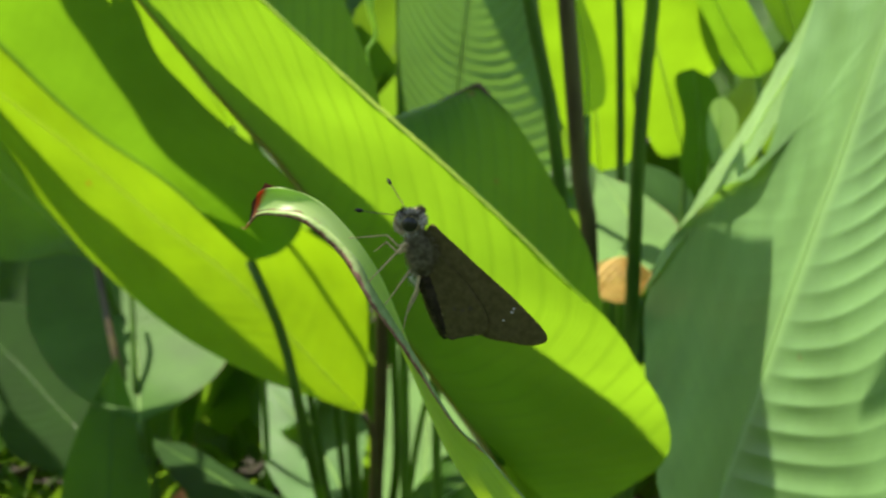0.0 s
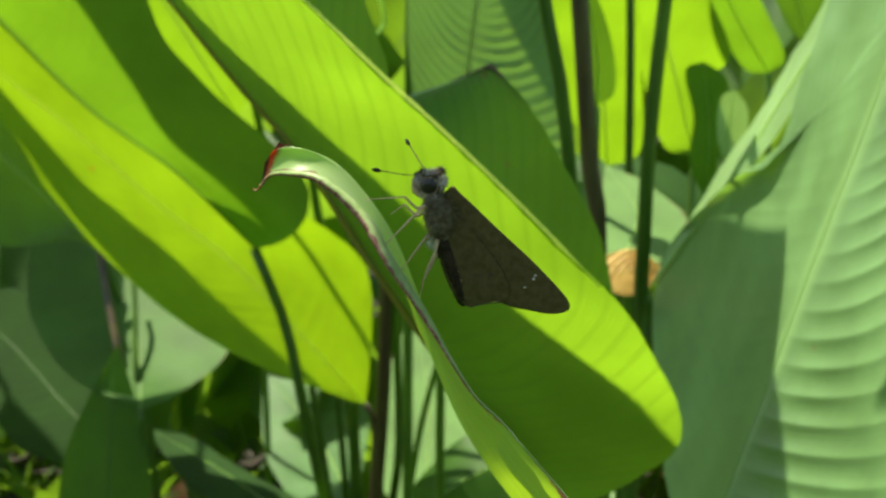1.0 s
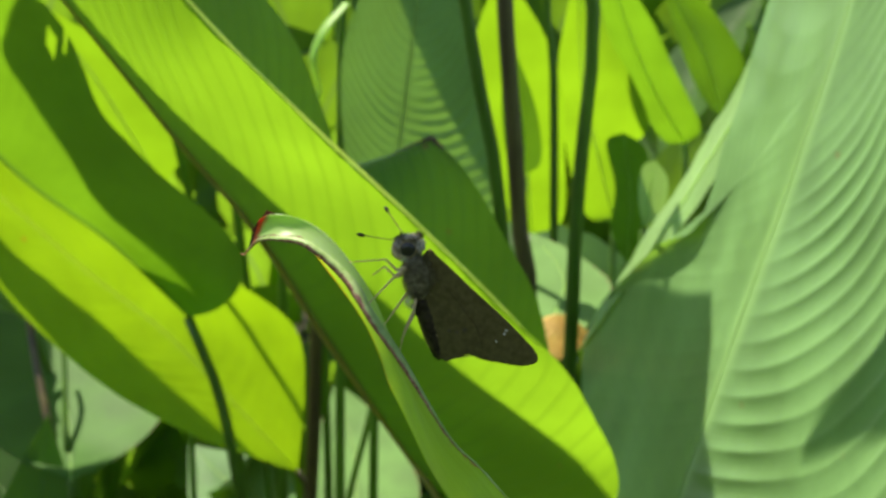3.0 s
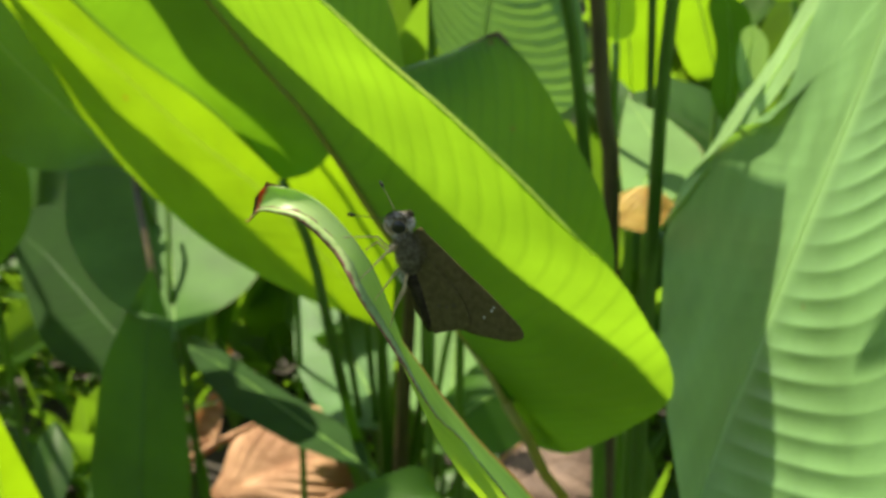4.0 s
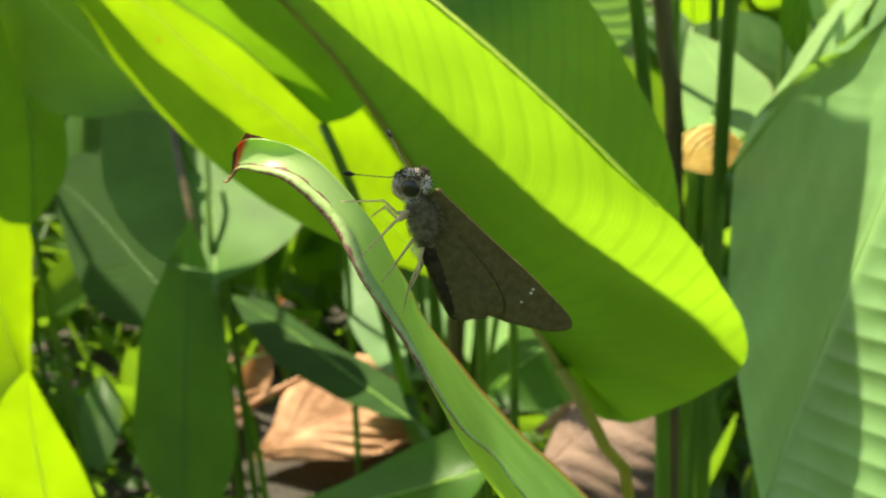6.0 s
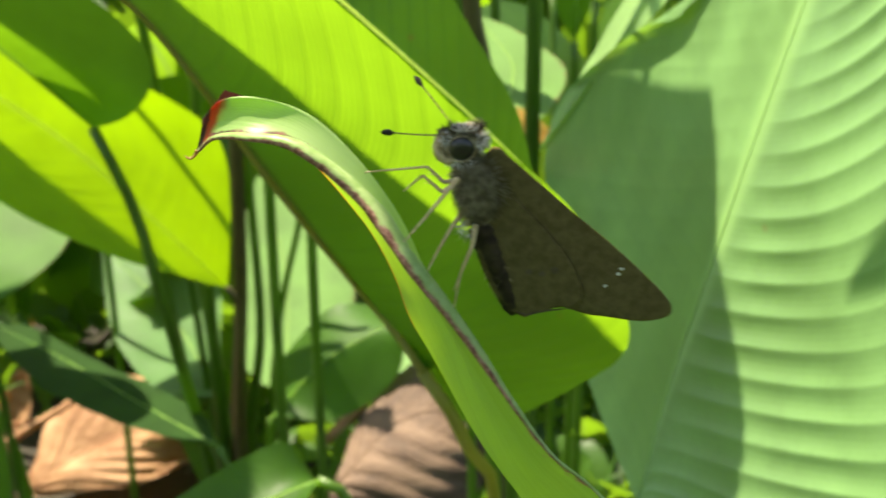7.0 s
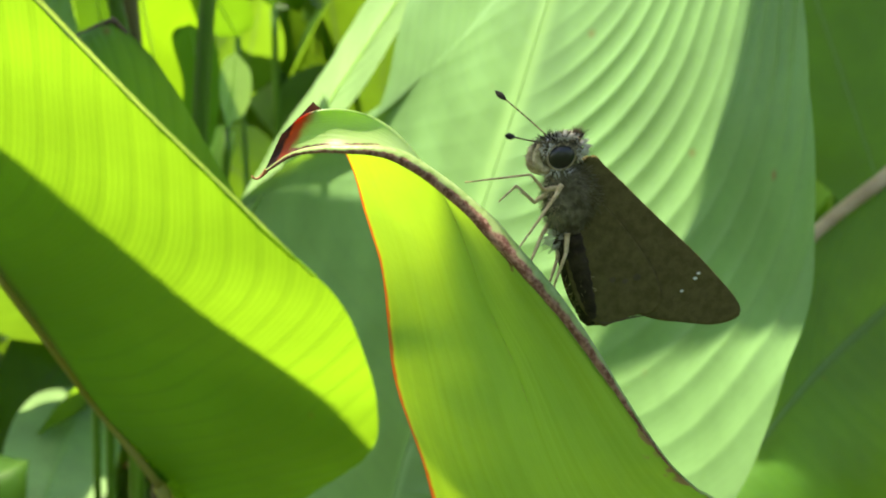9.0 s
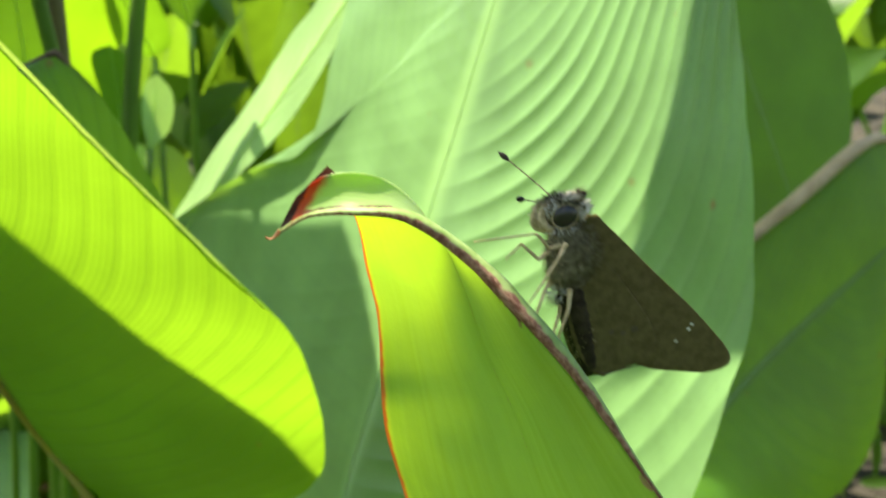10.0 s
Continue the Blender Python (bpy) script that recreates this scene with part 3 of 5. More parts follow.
broad_leaf(
    "unseen broad leaf added to shade the dull leaf",
    [(-0.22, 0.775, 0.660), (-0.235, 0.755, 0.715), (-0.262, 0.737, 0.775), (-0.290, 0.715, 0.84), (-0.325, 0.70, 0.93)],
    [(-0.22, 0.775, 0.660), (-0.262, 0.768, 0.690), (-0.283, 0.759, 0.720), (-0.299, 0.745, 0.765), (-0.317, 0.73, 0.807), (-0.332, 0.718, 0.85), (-0.325, 0.70, 0.93)],
    [(-0.22, 0.775, 0.660), (-0.185, 0.757, 0.69), (-0.19, 0.744, 0.72), (-0.225, 0.725, 0.78), (-0.262, 0.705, 0.85), (-0.325, 0.70, 0.93)],
    LEAF_DEEP, [(-0.16, 0.86, 0.6), (-0.13, 0.95, 0.3), (-0.115, 1.04, GROUND)], amp=0.0)
broad_leaf(
    "unseen leaf tip added to shade the edge of the pleated leaf",
    [(0.22, 0.15, 0.86), (0.12, 0.225, 0.84), (0.085, 0.262, 0.825), (0.055, 0.290, 0.82), (0.022, 0.3525, 0.82)],
    [(0.22, 0.15, 0.86), (0.10, 0.19, 0.835), (0.065, 0.245, 0.82), (0.0503, 0.287, 0.82), (0.040, 0.312, 0.82), (0.022, 0.3525, 0.82)],
    [(0.22, 0.15, 0.86), (0.120, 0.275, 0.84), (0.0814, 0.298, 0.82), (0.0672, 0.307, 0.82), (0.0528, 0.3175, 0.82), (0.0354, 0.3415, 0.82), (0.022, 0.3525, 0.82)],
    LEAF_THICK, [(0.30, 0.15, 0.80), (0.40, 0.12, 0.5), (0.42, 0.12, GROUND)], amp=0.0)
broad_leaf(
    "unseen long leaf added to shade the slanting leaf",
    [(-0.235, 0.86, 0.615), (-0.31, 0.88, 0.665), (-0.385, 0.90, 0.72), (-0.43, 0.912, 0.77), (-0.485, 0.915, 0.86)],
    [(-0.235, 0.86, 0.615), (-0.296, 0.892, 0.62), (-0.365, 0.915, 0.668), (-0.425, 0.930, 0.724), (-0.472, 0.938, 0.79), (-0.485, 0.915, 0.86)],
    [(-0.235, 0.86, 0.615), *overhead([(-0.070, 0.672, 0.65), (-0.084, 0.661, 0.67), (-0.10, 0.656, 0.69), (-0.12, 0.657, 0.71), (-0.152, 0.662, 0.75), (-0.20, 0.680, 0.80)]), (-0.485, 0.915, 0.86)],
    LEAF_DEEP, [(-0.20, 0.87, 0.57), (-0.16, 0.95, 0.3), (-0.12, 1.05, GROUND)], amp=0.0)
broad_leaf(
    "unseen broad leaf added to shade the rounded leaf",
    overhead([(-0.20, 0.90, 0.68), (-0.22, 0.82, 0.74), (-0.235, 0.75, 0.78), (-0.25, 0.66, 0.80)]),
    overhead([(-0.20, 0.90, 0.68), (-0.29, 0.86, 0.72), (-0.31, 0.76, 0.77), (-0.29, 0.69, 0.79), (-0.25, 0.66, 0.80)]),
    overhead([(-0.20, 0.90, 0.68), (-0.183, 0.84, 0.70), (-0.184, 0.78, 0.74), (-0.187, 0.72, 0.77), (-0.205, 0.68, 0.79), (-0.25, 0.66, 0.80)]),
    LEAF_THICK, [(-0.40, 1.15, 0.5), (-0.38, 1.17, GROUND)], amp=0.0, wave=0.0)
broad_leaf(
    "unseen broad leaf added to shade the edge of the stand",
    [(-0.60, 1.17, 0.66), (-0.59, 1.11, 0.76), (-0.577, 1.07, 0.81), (-0.565, 1.035, 0.86), (-0.56, 0.99, 0.94)],
    [(-0.60, 1.17, 0.66), (-0.69, 1.11, 0.76), (-0.695, 1.07, 0.81), (-0.67, 1.02, 0.86), (-0.56, 0.99, 0.94)],
    [(-0.60, 1.17, 0.66), (-0.550, 1.12, 0.76), (-0.540, 1.065, 0.81), (-0.533, 1.025, 0.86), (-0.56, 0.99, 0.94)],
    LEAF_DEEP, [(-0.60, 1.22, 0.3), (-0.59, 1.23, GROUND)], amp=0.0)
broad_leaf(
    "unseen broad leaf added to shade the rolled leaf",
    [(0.62, 0.76, 0.70), (0.50, 0.72, 0.80), (0.38, 0.66, 0.86), (0.27, 0.58, 0.84), (0.17, 0.52, 0.80)],
    [(0.62, 0.76, 0.70), (0.52, 0.84, 0.80), (0.38, 0.80, 0.86), (0.25, 0.70, 0.84), (0.17, 0.52, 0.80)],
    [(0.62, 0.76, 0.70), (0.53, 0.68, 0.80), (0.41, 0.61, 0.86), (0.30, 0.54, 0.83), (0.17, 0.52, 0.80)],
    LEAF_MID, [(0.68, 0.78, 0.5), (0.70, 0.80, GROUND)], amp=0.0)

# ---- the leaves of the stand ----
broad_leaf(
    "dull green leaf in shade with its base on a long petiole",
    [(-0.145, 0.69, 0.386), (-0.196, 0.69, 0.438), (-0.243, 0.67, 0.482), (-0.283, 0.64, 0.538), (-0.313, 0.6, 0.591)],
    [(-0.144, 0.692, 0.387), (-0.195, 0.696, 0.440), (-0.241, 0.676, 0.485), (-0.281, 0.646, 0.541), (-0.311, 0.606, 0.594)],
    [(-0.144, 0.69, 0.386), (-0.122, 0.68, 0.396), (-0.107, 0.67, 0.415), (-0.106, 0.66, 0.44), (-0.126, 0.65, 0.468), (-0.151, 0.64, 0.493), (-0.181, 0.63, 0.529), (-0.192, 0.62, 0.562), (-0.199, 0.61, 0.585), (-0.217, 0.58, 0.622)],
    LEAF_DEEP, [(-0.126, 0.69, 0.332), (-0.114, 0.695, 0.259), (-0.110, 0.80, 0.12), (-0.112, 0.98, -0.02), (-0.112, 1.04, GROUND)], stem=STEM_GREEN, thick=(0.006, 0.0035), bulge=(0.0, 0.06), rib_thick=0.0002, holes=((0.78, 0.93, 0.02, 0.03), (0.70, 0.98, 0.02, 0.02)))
broad_leaf(
    "long bright yellow-green leaf slanting down to its tip",
    [(-0.077, 0.735, 0.257), (-0.124, 0.74, 0.309), (-0.171, 0.75, 0.357), (-0.227, 0.76, 0.40), (-0.282, 0.77, 0.447), (-0.33, 0.78, 0.482), (-0.388, 0.79, 0.533)],
    [(-0.077, 0.735, 0.257), (-0.1, 0.74, 0.262), (-0.181, 0.77, 0.284), (-0.253, 0.8, 0.323), (-0.31, 0.82, 0.376), (-0.354, 0.83, 0.44), (-0.388, 0.79, 0.533)],
    [(-0.077, 0.735, 0.257), (-0.069, 0.705, 0.326), (-0.073, 0.685, 0.381), (-0.112, 0.690, 0.410), (-0.158, 0.698, 0.435), (-0.225, 0.712, 0.485), (-0.29, 0.735, 0.535), (-0.388, 0.79, 0.533)],
    LEAF_BRIGHT, [(-0.072, 0.75, 0.235), (-0.085, 0.88, 0.10), (-0.105, 1.04, GROUND)], thick=(0.005, 0.002), stem=STEM_RED, bulge=(0.015, 0.015), rib_thick=0.0003)
broad_leaf(
    "bright leaf half hidden behind longer leaves",
    [(-0.295, 0.86, 0.332), (-0.343, 0.86, 0.383), (-0.391, 0.86, 0.434), (-0.43, 0.86, 0.479)],
    [(-0.29, 0.84, 0.338), (-0.313, 0.84, 0.347), (-0.367, 0.84, 0.343), (-0.404, 0.84, 0.371), (-0.422, 0.84, 0.482)],
    [(-0.301, 0.88, 0.326), (-0.3, 0.88, 0.359), (-0.336, 0.88, 0.424), (-0.384, 0.88, 0.483), (-0.438, 0.88, 0.475)],
    LEAF_BRIGHT, [(-0.27, 0.87, 0.2), (-0.26, 0.88, GROUND)])
broad_leaf(
    "rounded dark green leaf lit along one half",
    [(-0.248, 0.767, 0.237), (-0.26, 0.82, 0.266), (-0.273, 0.87, 0.295), (-0.288, 0.926, 0.332), (-0.304, 0.973, 0.364)],
    [(-0.248, 0.767, 0.237), (-0.302, 0.785, 0.254), (-0.342, 0.829, 0.277), (-0.361, 0.873, 0.3), (-0.363, 0.929, 0.336), (-0.304, 0.973, 0.364)],
    [(-0.248, 0.767, 0.237), (-0.21, 0.777, 0.254), (-0.188, 0.814, 0.27), (-0.196, 0.856, 0.29), (-0.237, 0.922, 0.332), (-0.304, 0.973, 0.364)],
    LEAF_ROUND, [(-0.250, 0.78, 0.1), (-0.245, 0.78, GROUND)], amp=0.0004, veins=34, slope=0.35)
broad_leaf(
    "rounded leaf low in the stand, coloured dark for the shade there",
    [(-0.305, 0.92, 0.120), (-0.366, 0.973, 0.150), (-0.44, 1.047, 0.185), (-0.501, 1.1, 0.205)],
    [(-0.305, 0.92, 0.120), (-0.365, 0.931, 0.118), (-0.427, 0.968, 0.132), (-0.501, 1.1, 0.205)],
    [(-0.305, 0.92, 0.120), (-0.359, 1.005, 0.175), (-0.443, 1.095, 0.222), (-0.501, 1.1, 0.205)],
    LEAF_MATT_SHADED, [(-0.28, 0.95, 0.02), (-0.27, 0.95, GROUND)], rib_material=STEM_GREEN)
broad_leaf(
    "narrow grey-green leaf arching over the litter",
    [(-0.089, 0.7, 0.157), (-0.159, 0.813, 0.137), (-0.227, 0.913, 0.126), (-0.301, 0.997, 0.122)],
    [(-0.089, 0.7, 0.157), (-0.148, 0.749, 0.147), (-0.222, 0.84, 0.132), (-0.263, 0.913, 0.125), (-0.301, 0.997, 0.122)],
    [(-0.089, 0.7, 0.157), (-0.113, 0.787, 0.142), (-0.192, 0.893, 0.128), (-0.262, 0.98, 0.123), (-0.301, 0.997, 0.122)],
    LEAF_MATT_SHADED, [(-0.075, 0.69, 0.10), (-0.07, 0.69, GROUND)])
broad_leaf(
    "dark green leaf hanging low among red stems",
    [(-0.276, 0.72, 0.072), (-0.275, 0.74, 0.132), (-0.273, 0.76, 0.192), (-0.268, 0.79, 0.282)],
    [(-0.276, 0.72, 0.072), (-0.303, 0.73, 0.077), (-0.318, 0.745, 0.110), (-0.315, 0.755, 0.155), (-0.303, 0.77, 0.215), (-0.268, 0.79, 0.282)],
    [(-0.276, 0.72, 0.072), (-0.250, 0.73, 0.075), (-0.239, 0.745, 0.108), (-0.241, 0.755, 0.155), (-0.247, 0.77, 0.215), (-0.268, 0.79, 0.282)],
    LEAF_DEEP, [(-0.28, 0.72, 0.0), (-0.28, 0.72, GROUND)], bulge=(0.03, -0.03), rib_thick=0.0004, rib_material=STEM_GREEN)
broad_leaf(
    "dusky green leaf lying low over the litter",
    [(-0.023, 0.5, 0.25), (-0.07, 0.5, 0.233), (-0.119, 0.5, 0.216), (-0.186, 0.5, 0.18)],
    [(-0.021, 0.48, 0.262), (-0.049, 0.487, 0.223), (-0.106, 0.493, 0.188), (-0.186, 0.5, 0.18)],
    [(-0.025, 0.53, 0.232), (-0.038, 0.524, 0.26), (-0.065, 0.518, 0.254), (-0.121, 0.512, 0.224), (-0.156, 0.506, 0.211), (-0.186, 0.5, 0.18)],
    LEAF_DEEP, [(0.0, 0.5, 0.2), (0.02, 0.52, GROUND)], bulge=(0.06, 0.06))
broad_leaf(
    "bright yellow-green leaf with tan edge",
    [(-0.509, 1.0, 0.015), (-0.52, 1.0, 0.068), (-0.527, 1.0, 0.135), (-0.537, 1.0, 0.251)],
    [(-0.5, 0.98, 0.026), (-0.535, 0.98, -0.01), (-0.572, 0.98, 0.052), (-0.528, 0.98, 0.258)],
    [(-0.517, 1.02, 0.004), (-0.502, 1.02, 0.097), (-0.487, 1.02, 0.208), (-0.498, 1.02, 0.233), (-0.546, 1.02, 0.244)],
    LEAF_EDGED, [(-0.50, 1.0, -0.05), (-0.50, 1.0, GROUND)])
broad_leaf(
    "bright young leaf rising from the ground",
    [(-0.332, 0.632, 0.033), (-0.333, 0.619, 0.093), (-0.331, 0.602, 0.162), (-0.325, 0.586, 0.221), (-0.316, 0.572, 0.267)],
    [(-0.332, 0.632, 0.033), (-0.361, 0.618, 0.083), (-0.368, 0.602, 0.147), (-0.359, 0.589, 0.199), (-0.341, 0.580, 0.238), (-0.316, 0.572, 0.267)],
    [(-0.332, 0.632, 0.033), (-0.303, 0.623, 0.086), (-0.299, 0.611, 0.138), (-0.304, 0.597, 0.191), (-0.312, 0.583, 0.236), (-0.316, 0.572, 0.267)],
    LEAF_BRIGHT, [(-0.312, 0.662, -0.067), (-0.302, 0.672, GROUND)])
broad_leaf(
    "small glossy leaf close to the ground",
    [(-0.48, 1.15, -0.117), (-0.515, 1.15, -0.105), (-0.553, 1.15, -0.069)],
    [(-0.469, 1.12, -0.099), (-0.507, 1.12, -0.116), (-0.541, 1.12, -0.107), (-0.54, 1.12, -0.053)],
    [(-0.491, 1.18, -0.134), (-0.504, 1.18, -0.099), (-0.535, 1.18, -0.078), (-0.566, 1.18, -0.086)],
    LEAF_DEEP, [(-0.46, 1.15, GROUND)])
broad_leaf(
    "broad dull green leaf at the edge of the stand",
    [(-0.46, 0.95, 0.207), (-0.434, 0.917, 0.307), (-0.421, 0.883, 0.415), (-0.414, 0.85, 0.476)],
    [(-0.46, 0.95, 0.207), (-0.479, 0.917, 0.239), (-0.472, 0.883, 0.367), (-0.414, 0.85, 0.476)],
    [(-0.46, 0.95, 0.207), (-0.412, 0.925, 0.268), (-0.4, 0.9, 0.348), (-0.404, 0.875, 0.417), (-0.414, 0.85, 0.476)],
    LEAF_DEEP, [(-0.46, 0.97, 0.05), (-0.45, 0.98, GROUND)])
upright = broad_leaf(
    "upright grey-green leaf with fine pleats",
    [(-0.011, 0.62, 0.455), (-0.005, 0.62, 0.503), (0.002, 0.62, 0.557), (0.007, 0.62, 0.596), (0.012, 0.62, 0.644)],
    [(-0.011, 0.62, 0.455), (-0.031, 0.62, 0.487), (-0.038, 0.62, 0.537), (-0.034, 0.62, 0.583), (-0.012, 0.62, 0.628), (0.012, 0.62, 0.644)],
    [(-0.011, 0.62, 0.455), (0.043, 0.62, 0.455), (0.058, 0.62, 0.486), (0.046, 0.62, 0.547), (0.038, 0.62, 0.596), (0.012, 0.62, 0.644)],
    LEAF_GREY, [(-0.02, 0.63, 0.3), (-0.02, 0.65, GROUND)], amp=0.0009, veins=30)
bm = bmesh.new()
tube(bm, sampled([(-0.034, 0.618, 0.60), (-0.047, 0.605, 0.585), (-0.053, 0.600, 0.569), (-0.050, 0.600, 0.549), (-0.055, 0.600, 0.540), (-0.054, 0.600, 0.528)], 40), (0.003, 0.0035, 0.003, 0.0015, 0.0006), 8, 0.25)
part("torn_strip", bm, RIB_PALE, upright, "pale torn strip hanging from the blade")
broad_leaf(
    "bright backlit leaf behind the stems",
    [(0.11, 0.972, 0.378), (0.099, 0.909, 0.465), (0.086, 0.85, 0.539), (0.069, 0.782, 0.617)],
    [(0.11, 0.972, 0.378), (0.078, 0.94, 0.423), (0.062, 0.889, 0.491), (0.053, 0.834, 0.558), (0.069, 0.782, 0.617)],
    [(0.11, 0.972, 0.378), (0.136, 0.961, 0.394), (0.13, 0.909, 0.465), (0.116, 0.85, 0.539), (0.069, 0.782, 0.617)],
    LEAF_MID, [(0.11, 0.92, 0.2), (0.11, 0.92, GROUND)])
broad_leaf(
    "bright backlit leaf with a wavy edge",
    [(0.186, 1.001, 0.381), (0.164, 0.952, 0.448), (0.143, 0.901, 0.512), (0.124, 0.817, 0.607)],
    [(0.185, 0.988, 0.384), (0.158, 0.981, 0.394), (0.135, 0.936, 0.456), (0.119, 0.87, 0.537), (0.123, 0.808, 0.607)],
    [(0.192, 1.037, 0.374), (0.208, 1.02, 0.397), (0.194, 0.982, 0.448), (0.206, 0.956, 0.48), (0.163, 0.895, 0.552), (0.128, 0.845, 0.605)],
    LEAF_MID, [(0.18, 0.96, 0.2), (0.18, 0.96, GROUND)])
broad_leaf(
    "olive green leaf tip bent down",
    [(0.253, 1.035, 0.447), (0.218, 1.001, 0.498), (0.188, 0.963, 0.553), (0.162, 0.921, 0.611)],
    [(0.253, 1.035, 0.447), (0.229, 1.03, 0.454), (0.187, 0.987, 0.519), (0.162, 0.949, 0.573), (0.162, 0.921, 0.611)],
    [(0.253, 1.035, 0.447), (0.264, 1.024, 0.464), (0.229, 0.984, 0.524), (0.198, 0.949, 0.573), (0.162, 0.921, 0.611)],
    LEAF_DEEP, [(0.26, 1.0, 0.2), (0.26, 1.0, GROUND)], bulge=(0.1, 0.1))
broad_leaf(
    "deep green leaf drooping between others",
    [(0.289, 1.05, 0.468), (0.271, 1.05, 0.521), (0.245, 1.05, 0.566), (0.223, 1.05, 0.609)],
    [(0.289, 1.05, 0.468), (0.27, 1.05, 0.486), (0.246, 1.05, 0.536), (0.223, 1.05, 0.609)],
    [(0.289, 1.05, 0.468), (0.307, 1.05, 0.511), (0.28, 1.05, 0.56), (0.223, 1.05, 0.609)],
    LEAF_DEEP, [(0.30, 1.05, 0.2), (0.30, 1.05, GROUND)], bulge=(0.1, 0.1))
broad_leaf(
    "small dark leaf against a bright one",
    [(0.079, 0.7, 0.481), (0.079, 0.7, 0.507), (0.073, 0.7, 0.547), (0.067, 0.7, 0.576)],
    [(0.079, 0.7, 0.481), (0.068, 0.7, 0.496), (0.064, 0.7, 0.533), (0.067, 0.7, 0.576)],
    [(0.079, 0.7, 0.481), (0.091, 0.7, 0.492), (0.086, 0.7, 0.529), (0.067, 0.7, 0.576)],
    LEAF_DEEP, [(0.08, 0.7, 0.3), (0.08, 0.7, GROUND)])
broad_leaf(
    "pale leaf with orange scorched end",
    [(0.087, 0.623, 0.389), (0.1, 0.664, 0.399), (0.108, 0.705, 0.411), (0.091, 0.759, 0.429)],
    [(0.087, 0.623, 0.389), (0.084, 0.651, 0.396), (0.084, 0.705, 0.411), (0.091, 0.759, 0.429)],
    [(0.087, 0.623, 0.389), (0.115, 0.64, 0.393), (0.14, 0.692, 0.406), (0.119, 0.734, 0.42), (0.091, 0.759, 0.429)],
    LEAF_TAN, [(0.09, 0.66, 0.2), (0.09, 0.66, GROUND)])
broad_leaf(
    "dull grey-green leaf behind a clump of stems",
    [(-0.111, 0.985, 0.04), (-0.143, 1.086, 0.05), (-0.18, 1.163, 0.064), (-0.235, 1.24, 0.083)],
    [(-0.111, 0.985, 0.04), (-0.163, 0.999, 0.045), (-0.211, 1.096, 0.056), (-0.235, 1.24, 0.083)],
    [(-0.111, 0.985, 0.04), (-0.112, 1.086, 0.048), (-0.126, 1.202, 0.068), (-0.235, 1.24, 0.083)],
    LEAF_DULL, [(-0.11, 1.05, GROUND)])
broad_leaf(
    "pale leaf with tan scorched margin",
    [(-0.053, 0.957, 0.054), (-0.047, 1.038, 0.079), (-0.05, 1.126, 0.114), (-0.072, 1.22, 0.161)],
    [(-0.053, 0.957, 0.054), (-0.087, 0.997, 0.068), (-0.092, 1.126, 0.117), (-0.072, 1.22, 0.161)],
    [(-0.053, 0.957, 0.054), (-0.022, 1.018, 0.07), (0.016, 1.078, 0.09), (-0.011, 1.159, 0.127), (-0.072, 1.22, 0.161)],
    LEAF_TAN, [(-0.05, 0.92, GROUND)])
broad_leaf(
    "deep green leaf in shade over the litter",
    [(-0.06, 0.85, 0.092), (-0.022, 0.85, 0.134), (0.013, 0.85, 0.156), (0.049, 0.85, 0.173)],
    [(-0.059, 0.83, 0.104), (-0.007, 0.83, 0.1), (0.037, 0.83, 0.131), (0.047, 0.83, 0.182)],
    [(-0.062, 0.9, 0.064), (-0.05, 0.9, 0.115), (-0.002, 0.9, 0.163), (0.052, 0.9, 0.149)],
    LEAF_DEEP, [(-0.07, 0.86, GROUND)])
rolled = broad_leaf(
    "green leaf with a rolled tan edge",
    [(0.289, 0.36, 0.33), (0.366, 0.407, 0.362), (0.45, 0.453, 0.381), (0.568, 0.5, 0.413)],
    [(0.246, 0.3, 0.365), (0.37, 0.367, 0.31), (0.504, 0.433, 0.313), (0.568, 0.5, 0.413)],
    [(0.332, 0.42, 0.305), (0.365, 0.448, 0.380), (0.414, 0.476, 0.420), (0.489, 0.504, 0.448), (0.559, 0.532, 0.470), (0.619, 0.56, 0.464)],
    LEAF_ROLLED, [(0.28, 0.35, 0.2), (0.27, 0.34, GROUND)], bulge=(0.1, 0.05), rib_thick=0.0003, rib_material=RIB_SOFT)
broad_leaf(
    "dull green leaf standing beyond the pleated leaf",
    [(0.60, 0.60, 0.36), (0.567, 0.633, 0.46), (0.533, 0.667, 0.56), (0.48, 0.71, 0.70)],
    [(0.60, 0.60, 0.36), (0.51, 0.625, 0.44), (0.455, 0.665, 0.55), (0.48, 0.71, 0.70)],
    [(0.60, 0.60, 0.36), (0.65, 0.64, 0.47), (0.62, 0.675, 0.57), (0.48, 0.71, 0.70)],
    LEAF_MID, [(0.59, 0.62, 0.2), (0.59, 0.62, GROUND)], rib_thick=0.0003, rib_material=RIB_SOFT)
broad_leaf(
    "sunlit leaf seen through a gap",
    [(-0.236, 1.161, 0.382), (-0.258, 1.122, 0.438), (-0.285, 1.072, 0.508), (-0.318, 1.023, 0.572)],
    [(-0.236, 1.161, 0.382), (-0.305, 1.122, 0.439), (-0.331, 1.063, 0.52), (-0.318, 1.023, 0.572)],
    [(-0.236, 1.161, 0.382), (-0.211, 1.126, 0.432), (-0.239, 1.068, 0.514), (-0.318, 1.023, 0.572)],
    LEAF_MID, [(-0.21, 1.1, 0.2), (-0.21, 1.1, GROUND)])
